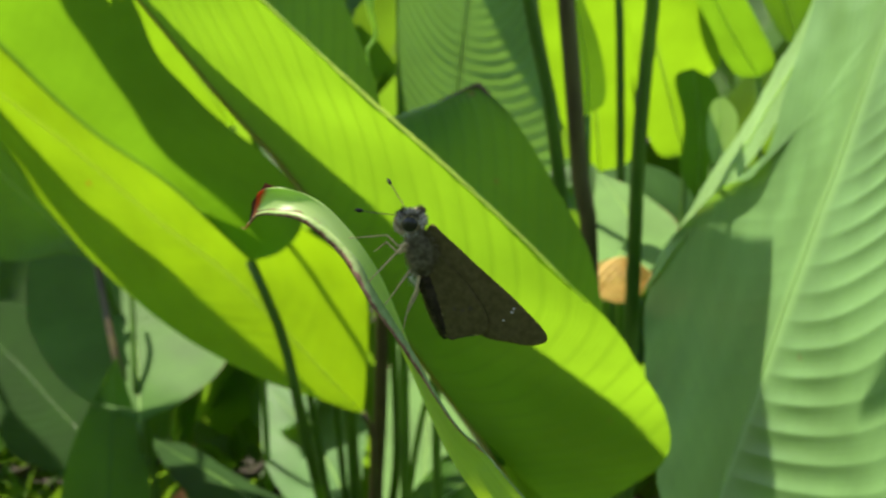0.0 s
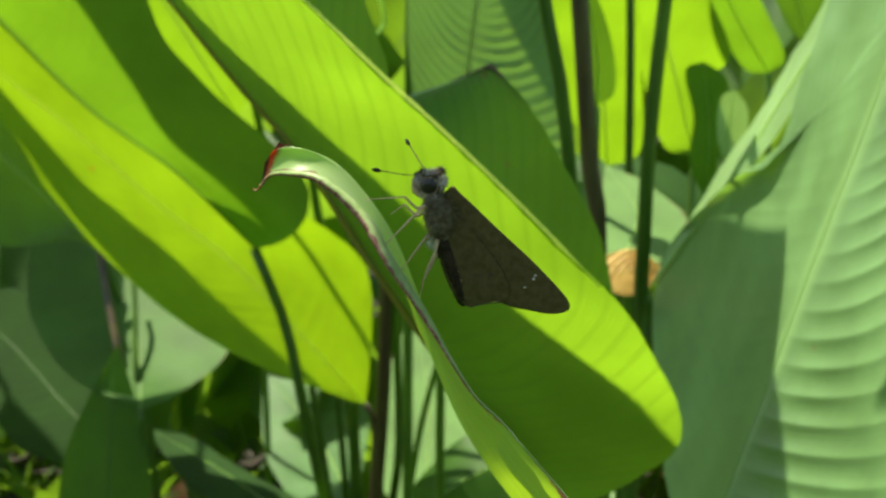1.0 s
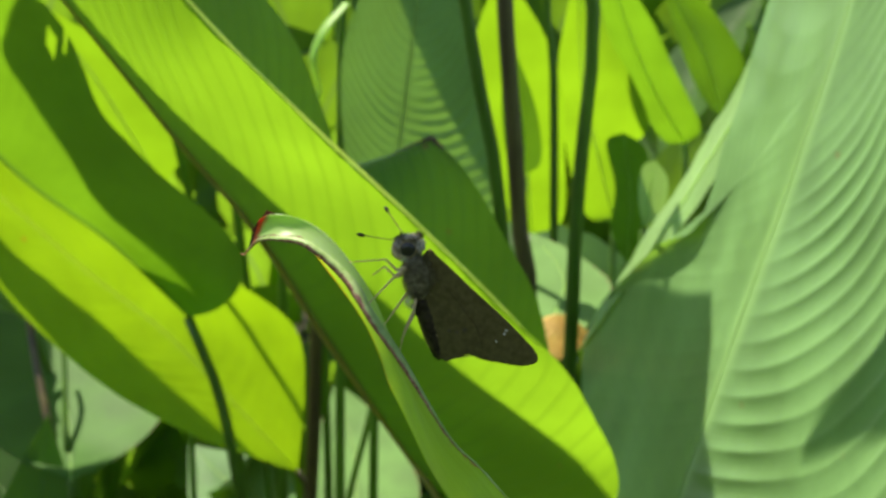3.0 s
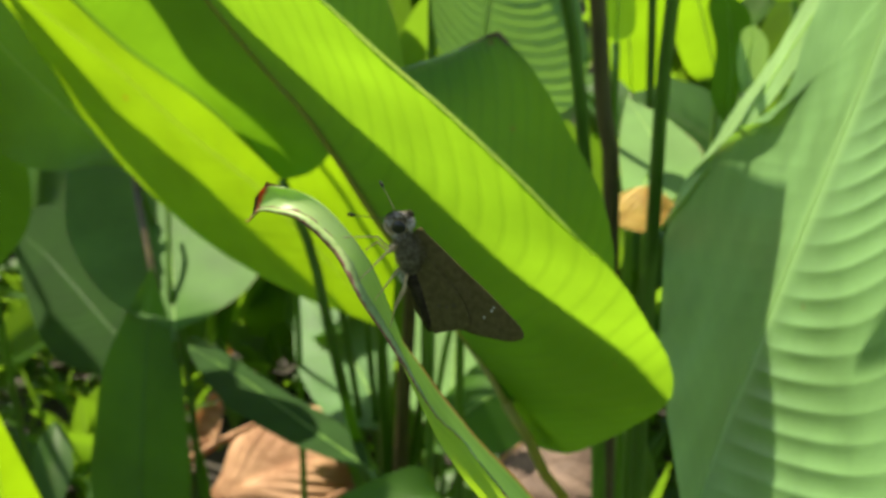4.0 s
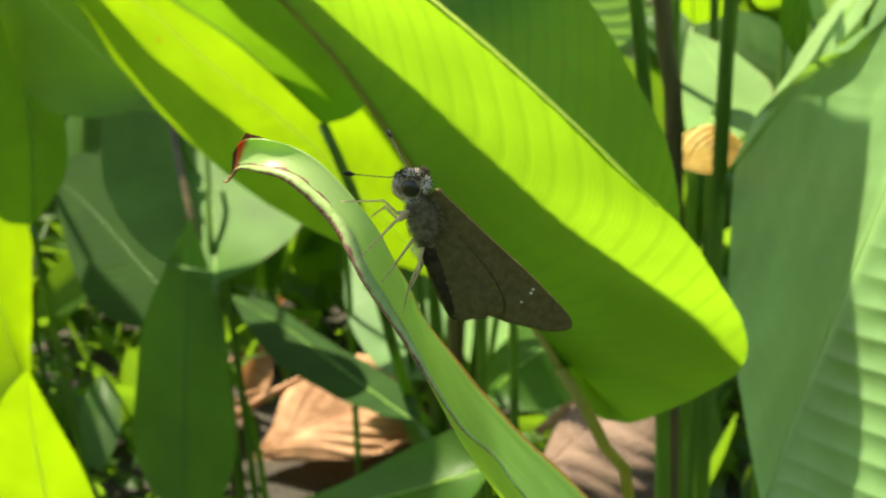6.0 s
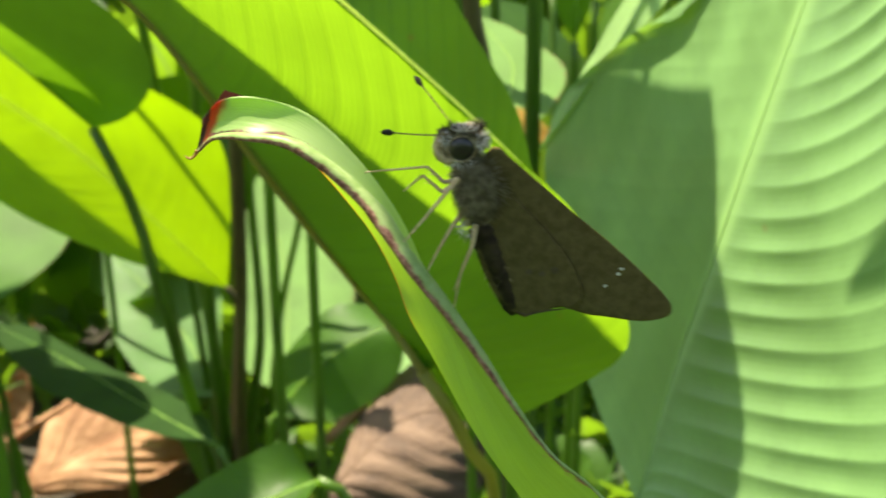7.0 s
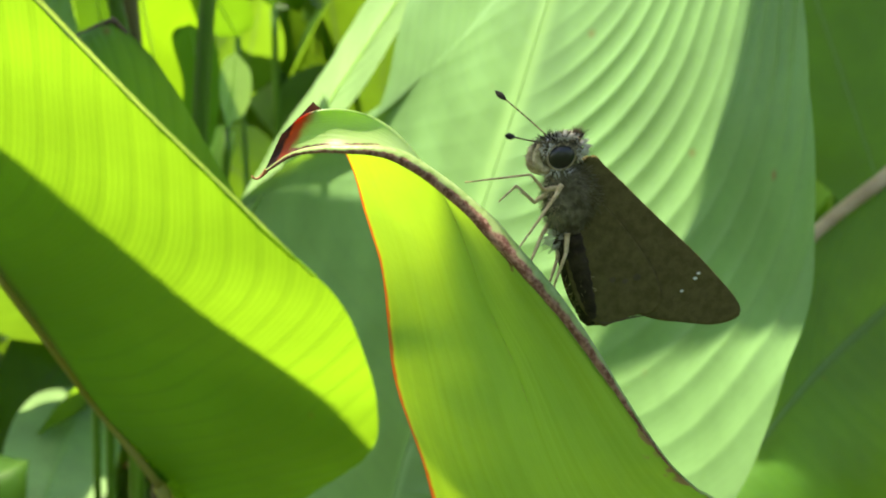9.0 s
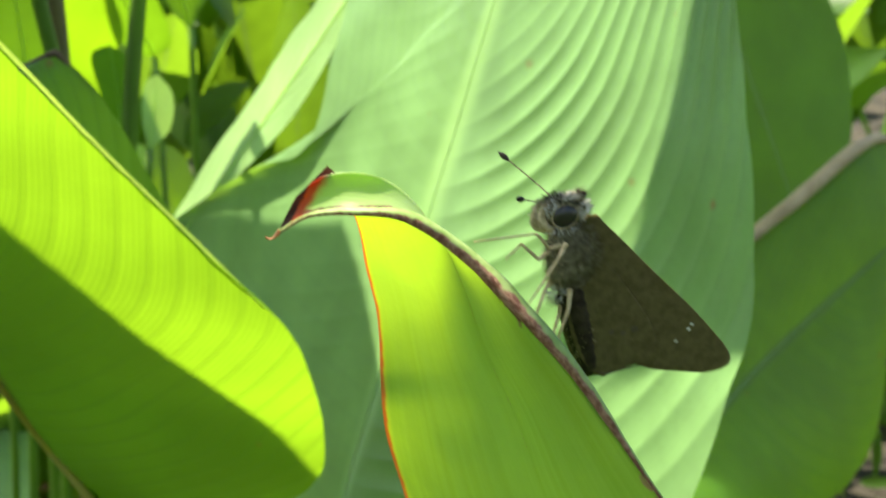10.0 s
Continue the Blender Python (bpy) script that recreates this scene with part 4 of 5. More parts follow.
broad_leaf(
    "lobed dark leaf between bright ones",
    [(0.177, 0.86, 0.379), (0.178, 0.86, 0.42), (0.175, 0.86, 0.455), (0.17, 0.86, 0.485)],
    [(0.177, 0.86, 0.379), (0.163, 0.86, 0.406), (0.165, 0.86, 0.442), (0.157, 0.86, 0.477), (0.17, 0.86, 0.485)],
    [(0.177, 0.86, 0.379), (0.188, 0.86, 0.406), (0.192, 0.86, 0.442), (0.188, 0.86, 0.472), (0.17, 0.86, 0.485)],
    LEAF_DEEP, [(0.18, 0.87, 0.2), (0.18, 0.88, GROUND)])
broad_leaf(
    "small pale leaf catching the light",
    [(0.175, 0.78, 0.428), (0.178, 0.78, 0.45), (0.181, 0.78, 0.478)],
    [(0.175, 0.78, 0.428), (0.170, 0.78, 0.45), (0.172, 0.78, 0.472), (0.181, 0.78, 0.478)],
    [(0.175, 0.78, 0.428), (0.189, 0.78, 0.441), (0.191, 0.78, 0.464), (0.181, 0.78, 0.478)],
    LEAF_BACK, [(0.172, 0.79, 0.2), (0.17, 0.80, GROUND)])
bm = bmesh.new()
tube(bm, sampled([(0.365, 0.446, 0.380), (0.414, 0.474, 0.420), (0.489, 0.502, 0.448), (0.559, 0.530, 0.470), (0.619, 0.56, 0.464)], 40), (0.001, 0.0034, 0.0045, 0.0045, 0.002), 10)
part("rolled_edge", bm, EDGE_TAN, rolled, "dry tan rolled edge")
broad_leaf(
    "pale yellowish leaf lying in a patch of sun",
    [(0.055, 1.0, 0.0), (0.095, 1.09, 0.03), (0.14, 1.19, 0.05), (0.18, 1.27, 0.05)],
    [(0.055, 1.0, 0.0), (0.055, 1.10, 0.045), (0.10, 1.22, 0.065), (0.18, 1.27, 0.05)],
    [(0.055, 1.0, 0.0), (0.13, 1.07, 0.005), (0.175, 1.16, 0.03), (0.18, 1.27, 0.05)],
    LEAF_BACK, [(0.05, 0.97, -0.05), (0.05, 0.96, GROUND)], bulge=(0.08, 0.08))

# ---- stems ----
def stem(label, line, radii, material):
    bm = bmesh.new()
    tube(bm, sampled(line, 40), radii, 10)
    ob = thing("leaf_stem", line[-1], label, "plant stem", "stems of the stand")
    part("stalk", bm, material, ob)
    base = sampled(line, 40)[::-1]
    bm = bmesh.new()
    tube(bm, base[:9], (radii[-1] * 1.5, radii[-1] * 1.35, radii[-1] * 1.02), 10)
    part("sheath", bm, STEM_GREEN, ob, "green sheath round the stem's foot")
    return ob


stem("stout dark red-brown leaf stem", [(0.048, 0.52, 0.70), (0.053, 0.52, 0.602), (0.058, 0.52, 0.544), (0.063, 0.52, 0.484), (0.07, 0.52, 0.4), (0.08, 0.54, GROUND)], (0.0045, 0.005, 0.006), STEM_RED)
stem("thin green leaf stem", [(0.10, 0.8, 0.66), (0.103, 0.8, 0.568), (0.110, 0.8, 0.483), (0.12, 0.8, GROUND)], (0.003, 0.004), STEM_GREEN)
stem("thin stem behind the torn leaf", [(-0.035, 0.7, 0.66), (-0.041, 0.7, 0.55), (-0.05, 0.7, GROUND)], (0.003, 0.004), STEM_GREEN)
stem("red-brown leaf stem before the rounded leaf", [(-0.302, 0.875, 0.375), (-0.295, 0.855, 0.334), (-0.284, 0.83, 0.300), (-0.269, 0.80, 0.255), (-0.257, 0.785, 0.166), (-0.25, 0.785, GROUND)], (0.003, 0.004, 0.005), STEM_RED)
stem("green leaf stem of the clump", [(-0.15, 1.0, 0.42), (-0.142, 1.0, 0.341), (-0.122, 1.01, 0.198), (-0.113, 1.05, 0.0), (-0.118, 1.05, GROUND)], (0.0035, 0.005, 0.008), STEM_GREEN)
stem("green leaf stem of the clump", [(-0.100, 0.95, 0.44), (-0.105, 0.95, 0.265), (-0.108, 0.96, 0.115), (-0.110, 1.03, GROUND)], (0.004, 0.005, 0.008), STEM_GREEN)
stem("dark red leaf stem of the clump", [(-0.068, 0.9, 0.40), (-0.073, 0.9, 0.295), (-0.078, 0.91, 0.187), (-0.092, 0.96, 0.034), (-0.10, 1.04, GROUND)], (0.005, 0.006, 0.009), STEM_RED)
stem("green leaf stem of the clump", [(-0.058, 0.9, 0.38), (-0.065, 0.9, 0.281), (-0.066, 0.92, 0.137), (-0.085, 1.0, 0.0), (-0.095, 1.05, GROUND)], (0.003, 0.004, 0.007), STEM_GREEN)
stem("slim green stem of the clump", [(-0.022, 0.9, 0.28), (-0.029, 0.9, 0.237), (-0.054, 0.94, 0.116), (-0.085, 1.06, GROUND)], (0.0025, 0.003, 0.005), STEM_GREEN)
stem("pale green leaf stem behind the rounded leaf", [(-0.284, 0.87, 0.360), (-0.266, 0.84, 0.315), (-0.259, 0.805, 0.271), (-0.254, 0.79, 0.212), (-0.245, 0.79, GROUND)], (0.002, 0.003, 0.004), STEM_GREEN)


# ---- litter ----
def dead_leaf(label, rib, left, right, material, seed, bulge=0.15):
    ob = thing("dead_leaf", rib[0], label, "dead leaf", "leaf litter")
    wide = float(np.linalg.norm(np.subtract(rib[0], rib[-1])))
    part("blade", blade_mesh(rib, left, right, bulge=(bulge, bulge), veins=9, slope=0.5, power=1.0, amp=0.012 * wide, wave=0.05 * wide, stations=90, across=14, seed=seed), material, ob)
    bm = bmesh.new()
    tube(bm, sampled(rib, 30), (0.008 * wide, 0.006 * wide, 0.002 * wide), 6)
    part("midrib", bm, material, ob)
    return ob


dead_leaf("dry tan leaf curled on the ground", [(-0.33, 1.12, -0.13), (-0.26, 1.14, -0.095), (-0.20, 1.16, -0.085), (-0.14, 1.18, -0.12)], [(-0.33, 1.12, -0.13), (-0.25, 1.105, -0.118), (-0.19, 1.11, -0.115), (-0.14, 1.18, -0.12)], [(-0.33, 1.12, -0.13), (-0.28, 1.22, -0.07), (-0.20, 1.24, -0.07), (-0.14, 1.18, -0.12)], DEAD, 3)
dead_leaf("brown dead leaf hanging over the ground", [(-0.02, 0.78, 0.06), (0.03, 0.80, 0.105), (0.075, 0.80, 0.115), (0.11, 0.82, 0.06)], [(-0.02, 0.78, 0.06), (0.03, 0.76, 0.05), (0.08, 0.76, 0.05), (0.11, 0.82, 0.06)], [(-0.02, 0.78, 0.06), (0.03, 0.86, 0.11), (0.08, 0.86, 0.125), (0.11, 0.82, 0.06)], DEAD_DARK, 5)

dead_leaf("yellowed dead leaf on the ground", [(-0.01, 1.07, -0.12), (0.04, 1.08, -0.105), (0.11, 1.07, -0.12)], [(-0.01, 1.07, -0.12), (0.04, 1.045, -0.115), (0.11, 1.07, -0.12)], [(-0.01, 1.07, -0.12), (0.04, 1.12, -0.10), (0.11, 1.07, -0.12)], YELLOWED, 7)
dead_leaf("pale dry leaf scrap on the ground", [(-0.36, 1.22, -0.12), (-0.345, 1.24, -0.08), (-0.33, 1.25, -0.05)], [(-0.36, 1.22, -0.12), (-0.36, 1.23, -0.08), (-0.33, 1.25, -0.05)], [(-0.36, 1.22, -0.12), (-0.325, 1.22, -0.09), (-0.33, 1.25, -0.05)], DEAD, 8)
dead_leaf("orange scorched leaf end behind the stems", [(0.074, 0.60, 0.390), (0.094, 0.605, 0.396), (0.120, 0.615, 0.394)], [(0.074, 0.60, 0.390), (0.096, 0.598, 0.386), (0.120, 0.615, 0.394)], [(0.074, 0.60, 0.390), (0.080, 0.612, 0.405), (0.100, 0.618, 0.408), (0.120, 0.615, 0.394)], YELLOWED, 9, 0.03)
for x, y, a in ((0.10, 1.34, 0.4), (0.17, 1.45, 2.0), (0.12, 1.52, 1.1), (0.21, 1.58, 2.8), (0.08, 1.24, 1.7), (0.24, 1.40, 0.1)):
    c, s, z = math.cos(a) * 0.05, math.sin(a) * 0.05, GROUND + 0.05
    dead_leaf("pale dry leaf lying in a patch of sun", [(x - c, y - s, z), (x, y, z + 0.02), (x + c, y + s, z)], [(x - c, y - s, z), (x - 0.6 * s, y + 0.6 * c, z - 0.005), (x + c, y + s, z)], [(x - c, y - s, z), (x + 0.6 * s, y - 0.6 * c, z + 0.004), (x + c, y + s, z)], DEAD, 40 + int(100 * x))
for at in range(26):
    rr = random.Random(100 + at)
    x, y, a = rr.uniform(-0.5, 0.4), rr.uniform(0.8, 1.7), rr.uniform(0, 6.3)
    l, w = rr.uniform(0.03, 0.08), rr.uniform(0.012, 0.03)
    c, s = math.cos(a), math.sin(a)
    base, mid, end = [(x + c * l * k, y + s * l * k, GROUND + 0.03 + 0.012 * (k - k * k) * 4) for k in (-1, 0, 1)]
    dead_leaf("small dry leaf in the litter", [base, mid, end], [base, (mid[0] - s * w, mid[1] + c * w, mid[2] - 0.01), end], [base, (mid[0] + s * w, mid[1] - c * w, mid[2] - 0.006), end], DEAD if at % 3 else DEAD_DARK, at)

def twig(label, line, radii, material):
    ob = thing("twig", line[0], label, "twig", "litter twigs")
    bm = bmesh.new()
    tube(bm, sampled(line, 20), radii, 7)
    part("stick", bm, material, ob)


twig("pale dry twig lying across the litter", [(-0.36, 1.02, -0.05), (-0.30, 1.05, -0.02), (-0.25, 1.06, 0.005)], (0.005, 0.005, 0.003), DEAD)
twig("pale dry twig lying across the litter", [(-0.02, 1.0, -0.02), (0.02, 1.02, 0.01), (0.05, 1.03, 0.04)], (0.005, 0.0045, 0.003), DEAD)
twig("pale dry twig lying across the litter", [(-0.46, 1.25, -0.12), (-0.38, 1.3, -0.10), (-0.30, 1.32, -0.06)], (0.004, 0.004, 0.002), DEAD)
for at in range(16):
    rr = random.Random(300 + at)
    x, y, a, l = rr.uniform(-0.5, 0.35), rr.uniform(0.85, 1.5), rr.uniform(0, 6.3), rr.uniform(0.03, 0.08)
    z = GROUND + 0.03
    twig("thin dry twig in the litter", [(x - l * math.cos(a), y - l * math.sin(a), z), (x, y, z + 0.02), (x + l * math.cos(a), y + l * math.sin(a), z + rr.uniform(0.0, 0.05))], (0.0025, 0.002, 0.0012), DEAD if at % 2 else DEAD_DARK)

# ---- undergrowth and the stand beyond ----
FAR = leaf_material("leaf_far", (0.05, 0.13, 0.02), (0.22, 0.42, 0.02), veins=14)
bm = bmesh.new()
uv = bm.loops.layers.uv.new("UVMap")
rng = random.Random(4)


def rough_leaf(bm, uv, base, way, length, width, droop, turn):
    """One simple leaf of the undergrowth: five rows, bent along its length."""
    way = Vector(way).normalized()
    side = way.cross(Vector((math.cos(turn), math.sin(turn), 0.3))).normalized()
    rows = []
    for i in range(7):
        s = i / 6
        mid = Vector(base) + way * length * s + Vector((0, 0, -droop * length * s * s))
        half = width * math.sin(math.pi * min(1, s * 0.96 + 0.03)) ** 0.7 * (1 - 0.25 * s)
        normal = side.cross(way).normalized()
        rows.append([bm.verts.new(mid + side * half * k + normal * half * 0.25 * abs(k)) for k in (-1, -0.5, 0, 0.5, 1)])
    for i in range(6):
        for k in range(4):
            face = bm.faces.new((rows[i][k], rows[i][k + 1], rows[i + 1][k + 1], rows[i + 1][k]))
            for loop, (a, b) in zip(face.loops, ((i, k), (i, k + 1), (i + 1, k + 1), (i + 1, k))):
                loop[uv].uv = (a / 6, b / 4)


for _ in range(420):
    y = 1.9 + 4.5 * rng.random() ** 1.3
    x = rng.uniform(-0.8, 1.1) * (0.6 + y * 0.75)
    rough_leaf(bm, uv, (x, y, GROUND + rng.uniform(0.1, 0.55)), (rng.uniform(-0.4, 0.4), rng.uniform(-0.4, 0.2), 1.0), rng.uniform(0.35, 0.8), rng.uniform(0.07, 0.15), rng.uniform(0.0, 0.5), rng.uniform(0, 6))
for _ in range(900):
    y = 1.25 + 3.5 * rng.random() ** 1.5
    x = rng.uniform(-0.7, 1.0) * (0.6 + y * 0.75)
    z = GROUND + rng.random() * (0.25 + 0.35 * (y - 1.0))
    rough_leaf(bm, uv, (x, y, z), (rng.uniform(-0.6, 0.6), rng.uniform(-0.6, 0.5), rng.uniform(0.2, 1.0)), rng.uniform(0.12, 0.4), rng.uniform(0.03, 0.08), rng.uniform(0.0, 0.5), rng.uniform(0, 6))
for _ in range(4200):
    y = 0.45 + 2.0 * rng.random()
    x = rng.uniform(-0.62, 0.62) * (0.5 + y * 0.6)
    if -0.38 < x < -0.10 and 0.98 < y < 1.27:
        continue
    rough_leaf(bm, uv, (x, y, GROUND + rng.uniform(0.0, 0.05)), (rng.uniform(-1, 1), rng.uniform(-1, 1), rng.uniform(0.1, 1.2)), rng.uniform(0.02, 0.07), rng.uniform(0.006, 0.016), rng.uniform(0, 0.6), rng.uniform(0, 6))
for _ in range(2600):
    away, turn = 1.6 + 4.4 * rng.random(), rng.uniform(0, 2 * math.pi)
    x, y = away * math.cos(turn), away * math.sin(turn)
    if y > 0.9 and abs(x) < 0.6 + y * 0.75:
        continue
    # unseen tall leaves behind the camera, added to hold back sky light
    tall = 1.6 if y < -0.6 and x < 1.5 else 0.3
    rough_leaf(bm, uv, (x, y, GROUND + tall * rng.random()), (rng.uniform(-0.5, 0.5), rng.uniform(-0.5, 0.5), rng.uniform(0.3, 1.0)), rng.uniform(0.15, 0.5), rng.uniform(0.04, 0.10), rng.uniform(0.0, 0.6), rng.uniform(0, 6))
for _ in range(2600):
    away, turn = 0.7 + 2.2 * rng.random(), rng.uniform(0, 2 * math.pi)
    x, y = away * math.cos(turn), away * math.sin(turn)
    if y > 0.3 and abs(x) < 0.45 + y * 0.7:
        continue
    rough_leaf(bm, uv, (x, y, GROUND + rng.uniform(0.0, 0.1)), (rng.uniform(-0.8, 0.8), rng.uniform(-0.8, 0.8), rng.uniform(0.2, 1.0)), rng.uniform(0.08, 0.22), rng.uniform(0.02, 0.05), rng.uniform(0.0, 0.6), rng.uniform(0, 6))
for _ in range(5000):
    away, turn = 0.3 + 3.0 * rng.random() ** 0.7, rng.uniform(0, 2 * math.pi)
    x, y = away * math.cos(turn), away * math.sin(turn)
    if y > 0.4 and abs(x) < 0.3 + y * 0.6:
        continue
    rough_leaf(bm, uv, (x, y, GROUND + rng.uniform(0.0, 0.05)), (rng.uniform(-1, 1), rng.uniform(-1, 1), rng.uniform(0.1, 1.2)), rng.uniform(0.03, 0.09), rng.uniform(0.008, 0.02), rng.uniform(0, 0.6), rng.uniform(0, 6))
for _ in range(900):
    y = 0.95 + 0.95 * rng.random()
    x = rng.uniform(-0.62, 0.55) * (0.5 + y * 0.6)
    if -0.38 < x < -0.10 and 0.95 < y < 1.27:
        continue
    thin = rng.random() < 0.6
    rough_leaf(bm, uv, (x, y, GROUND + rng.uniform(0.0, 0.06)), (rng.uniform(-0.8, 0.8), rng.uniform(-0.6, 0.6), rng.uniform(0.3, 1.2)), rng.uniform(0.08, 0.20), rng.uniform(0.003, 0.008) if thin else rng.uniform(0.012, 0.03), rng.uniform(0.1, 0.8), rng.uniform(0, 6))
tagged(mesh_object("undergrowth", bm, FAR), "dense green undergrowth round the stand, with unseen tall leaves added to cut sky light", "foliage", kind="stuff")


# ---- the butterfly ----
def brown_fur(name, low, high, scale, rough=0.8):
    return plain_material(name, low, high, scale, rough, 0.6, 0.0003, shine=0.15)


WING = brown_fur("wing_scales", (0.084, 0.066, 0.019), (0.125, 0.102, 0.035), 900, 0.8)
FUR = brown_fur("body_hair", (0.085, 0.070, 0.036), (0.27, 0.235, 0.145), 900)
PALE = brown_fur("pale_hair", (0.30, 0.23, 0.11), (0.66, 0.55, 0.34), 1200)
LEG = brown_fur("leg_scales", (0.40, 0.29, 0.13), (0.64, 0.51, 0.28), 1500, 0.6)
WHITE_HAIR = brown_fur("white_hair", (0.52, 0.48, 0.38), (0.80, 0.77, 0.66), 1200)
GREY_HAIR = brown_fur("grey_hair", (0.12, 0.105, 0.055), (0.25, 0.22, 0.125), 900)
DARK_HAIR = brown_fur("dark_hair", (0.02, 0.016, 0.009), (0.06, 0.048, 0.028), 900)
ANTENNA = brown_fur("antenna_shaft", (0.05, 0.04, 0.02), (0.32, 0.25, 0.14), 2600, 0.6)
DARK = brown_fur("antenna_scales", (0.008, 0.007, 0.005), (0.03, 0.025, 0.015), 900, 0.5)
SMUDGE = brown_fur("grey_scales", (0.07, 0.052, 0.025), (0.11, 0.085, 0.045), 900, 0.6)
BELLY = brown_fur("abdomen_scales", (0.020, 0.014, 0.006), (0.05, 0.038, 0.018), 700)
SPOT = brown_fur("white_scales", (0.55, 0.52, 0.40), (0.75, 0.72, 0.6), 900, 0.5)
eye_nodes = Nodes("compound_eye")
EYE = eye_nodes.finish(eye_nodes.add("BsdfPrincipled", Base_Color=(0.012, 0.011, 0.009, 1), Roughness=0.28, Specular_IOR_Level=0.6).outputs[0])

MM = 0.001
FLY = Matrix.Translation((0.0, 0.0012, 0.6)) @ look((0.0, 0.0, 0.0), (-0.0299, 0.9592, -0.2815), -0.9) @ Matrix.Rotation(radians(90), 4, "X").inverted()
fly = thing("skipper_butterfly", (0, 0, 0.6), "dark brown skipper butterfly with closed wings on a leaf rim", "butterfly", turn=FLY)


def fly_part(name, bm, material, label="", parent=None, leaning=True):
    """Shapes of the butterfly are given in millimetres: x towards its back, y away from its side, z towards its head.
    Body and wings lean away from the rim towards their rear end."""
    if leaning:
        for v in bm.verts:
            v.co.y += 1.21 - 0.317 * v.co.x - 0.322 * v.co.z
    bm.transform(Matrix.Scale(MM, 4))
    ob = mesh_object(name, bm, material, None, label)
    ob.parent = parent or fly
    return ob


def ball(bm, place, size, turn=0.0, rough=0.0, seed=0, rings=16):
    made = bmesh.ops.create_uvsphere(bm, u_segments=rings * 2, v_segments=rings, radius=1.0)["verts"]
    m = Matrix.Translation(place) @ Matrix.Rotation(radians(turn), 4, "Y") @ Matrix.Diagonal((*size, 1))
    for v in made:
        v.co = v.co * (1 + rough * noise.noise(v.co * 6 + Vector((seed, 0, 0))))
        v.co = m @ v.co


def hairs(centre, size, turn, count, length, seed, lean=(0, 0, -0.5), thick=0.055):
    """Fine hairs that stand off an ellipsoid and lean one way."""
    bm, rr = bmesh.new(), random.Random(seed)
    spin = Matrix.Rotation(radians(turn), 3, "Y")
    for _ in range(count):
        n = Vector((rr.gauss(0, 1), rr.gauss(0, 1), rr.gauss(0, 1))).normalized()
        root = Vector(centre) + spin @ Vector((n.x * size[0], n.y * size[1], n.z * size[2]))
        way = (spin @ n + Vector(lean) * rr.uniform(0.3, 1.0) + Vector((rr.gauss(0, 0.25), rr.gauss(0, 0.25), rr.gauss(0, 0.25)))).normalized()
        side = way.orthogonal().normalized() * thick
        other = way.cross(side)
        far = rr.uniform(0.5, 1.0) * length
        base = [bm.verts.new(root - way * 0.1 + side), bm.verts.new(root - way * 0.1 - side * 0.5 + other * 0.8), bm.verts.new(root - way * 0.1 - side * 0.5 - other * 0.8)]
        tip = bm.verts.new(root + way * far)
        for a in range(3):
            bm.faces.new((base[a], base[(a + 1) % 3], tip))
    return bm


def plate(outline, y_base, lean, thick, veins=(), root=(2.0, -4.0)):
    """A wing: a thin plate with slightly raised veins that run from its root."""
    bm = bmesh.new()
    line = sampled([(a, 0, b) for a, b in outline] + [(outline[0][0], 0, outline[0][1])], 120)[:-1]
    centre = np.mean(line, 0)
    top, low = [], []
    rings = [0.0, 0.2, 0.4, 0.6, 0.75, 0.88, 0.96, 1.0]
    for side, store in ((-1, top), (1, low)):
        for r in rings[1:]:
            ring = []
            for p in line:
                q = centre + (p - centre) * r
                away = math.hypot(q[0] - root[0], q[2] - root[1])
                swell = 0.05 * math.sin(math.atan2(q[2] - root[1], q[0] - root[0]) * 26) * min(1, away / 8)
                ring.append(bm.verts.new((q[0], y_base + lean * away + side * thick * (1 if r < 1 else 0.3) + 0.35 * swell, q[2])))
            store.append(ring)
        store.insert(0, bm.verts.new((centre[0], y_base + lean * math.hypot(centre[0] - root[0], centre[2] - root[1]) + side * thick, centre[2])))
    count = len(line)
    for store in (top, low):
        for k in range(count):
            bm.faces.new((store[0], store[1][k], store[1][(k + 1) % count]))
            for a, b in zip(store[1:], store[2:]):
                bm.faces.new((a[k], b[k], b[(k + 1) % count], a[(k + 1) % count]))
    for k in range(count):
        bm.faces.new((top[-1][k], low[-1][k], low[-1][(k + 1) % count], top[-1][(k + 1) % count]))
    return bm


FORE = [(2.6, -1.0), (3.9, 0.1), (5.2, -1.1), (7.3, -3.0), (11.9, -7.3), (16.7, -11.6), (20.4, -15.3), (22.4, -17.5), (23.2, -19.0), (22.7, -20.0), (20.2, -20.5), (16.7, -20.0), (12.9, -19.2), (8.0, -16.5), (4.0, -11.0), (2.2, -5.0)]
HIND = [(1.6, -4.5), (3.0, -3.6), (7.0, -7.0), (11.8, -13.0), (13.4, -17.0), (12.4, -18.7), (11.2, -18.6), (10.0, -18.8), (9.2, -19.3), (8.3, -19.2), (7.3, -19.8), (6.4, -19.4), (5.6, -18.8), (3.8, -16.6), (2.2, -12.6), (1.4, -8.0)]
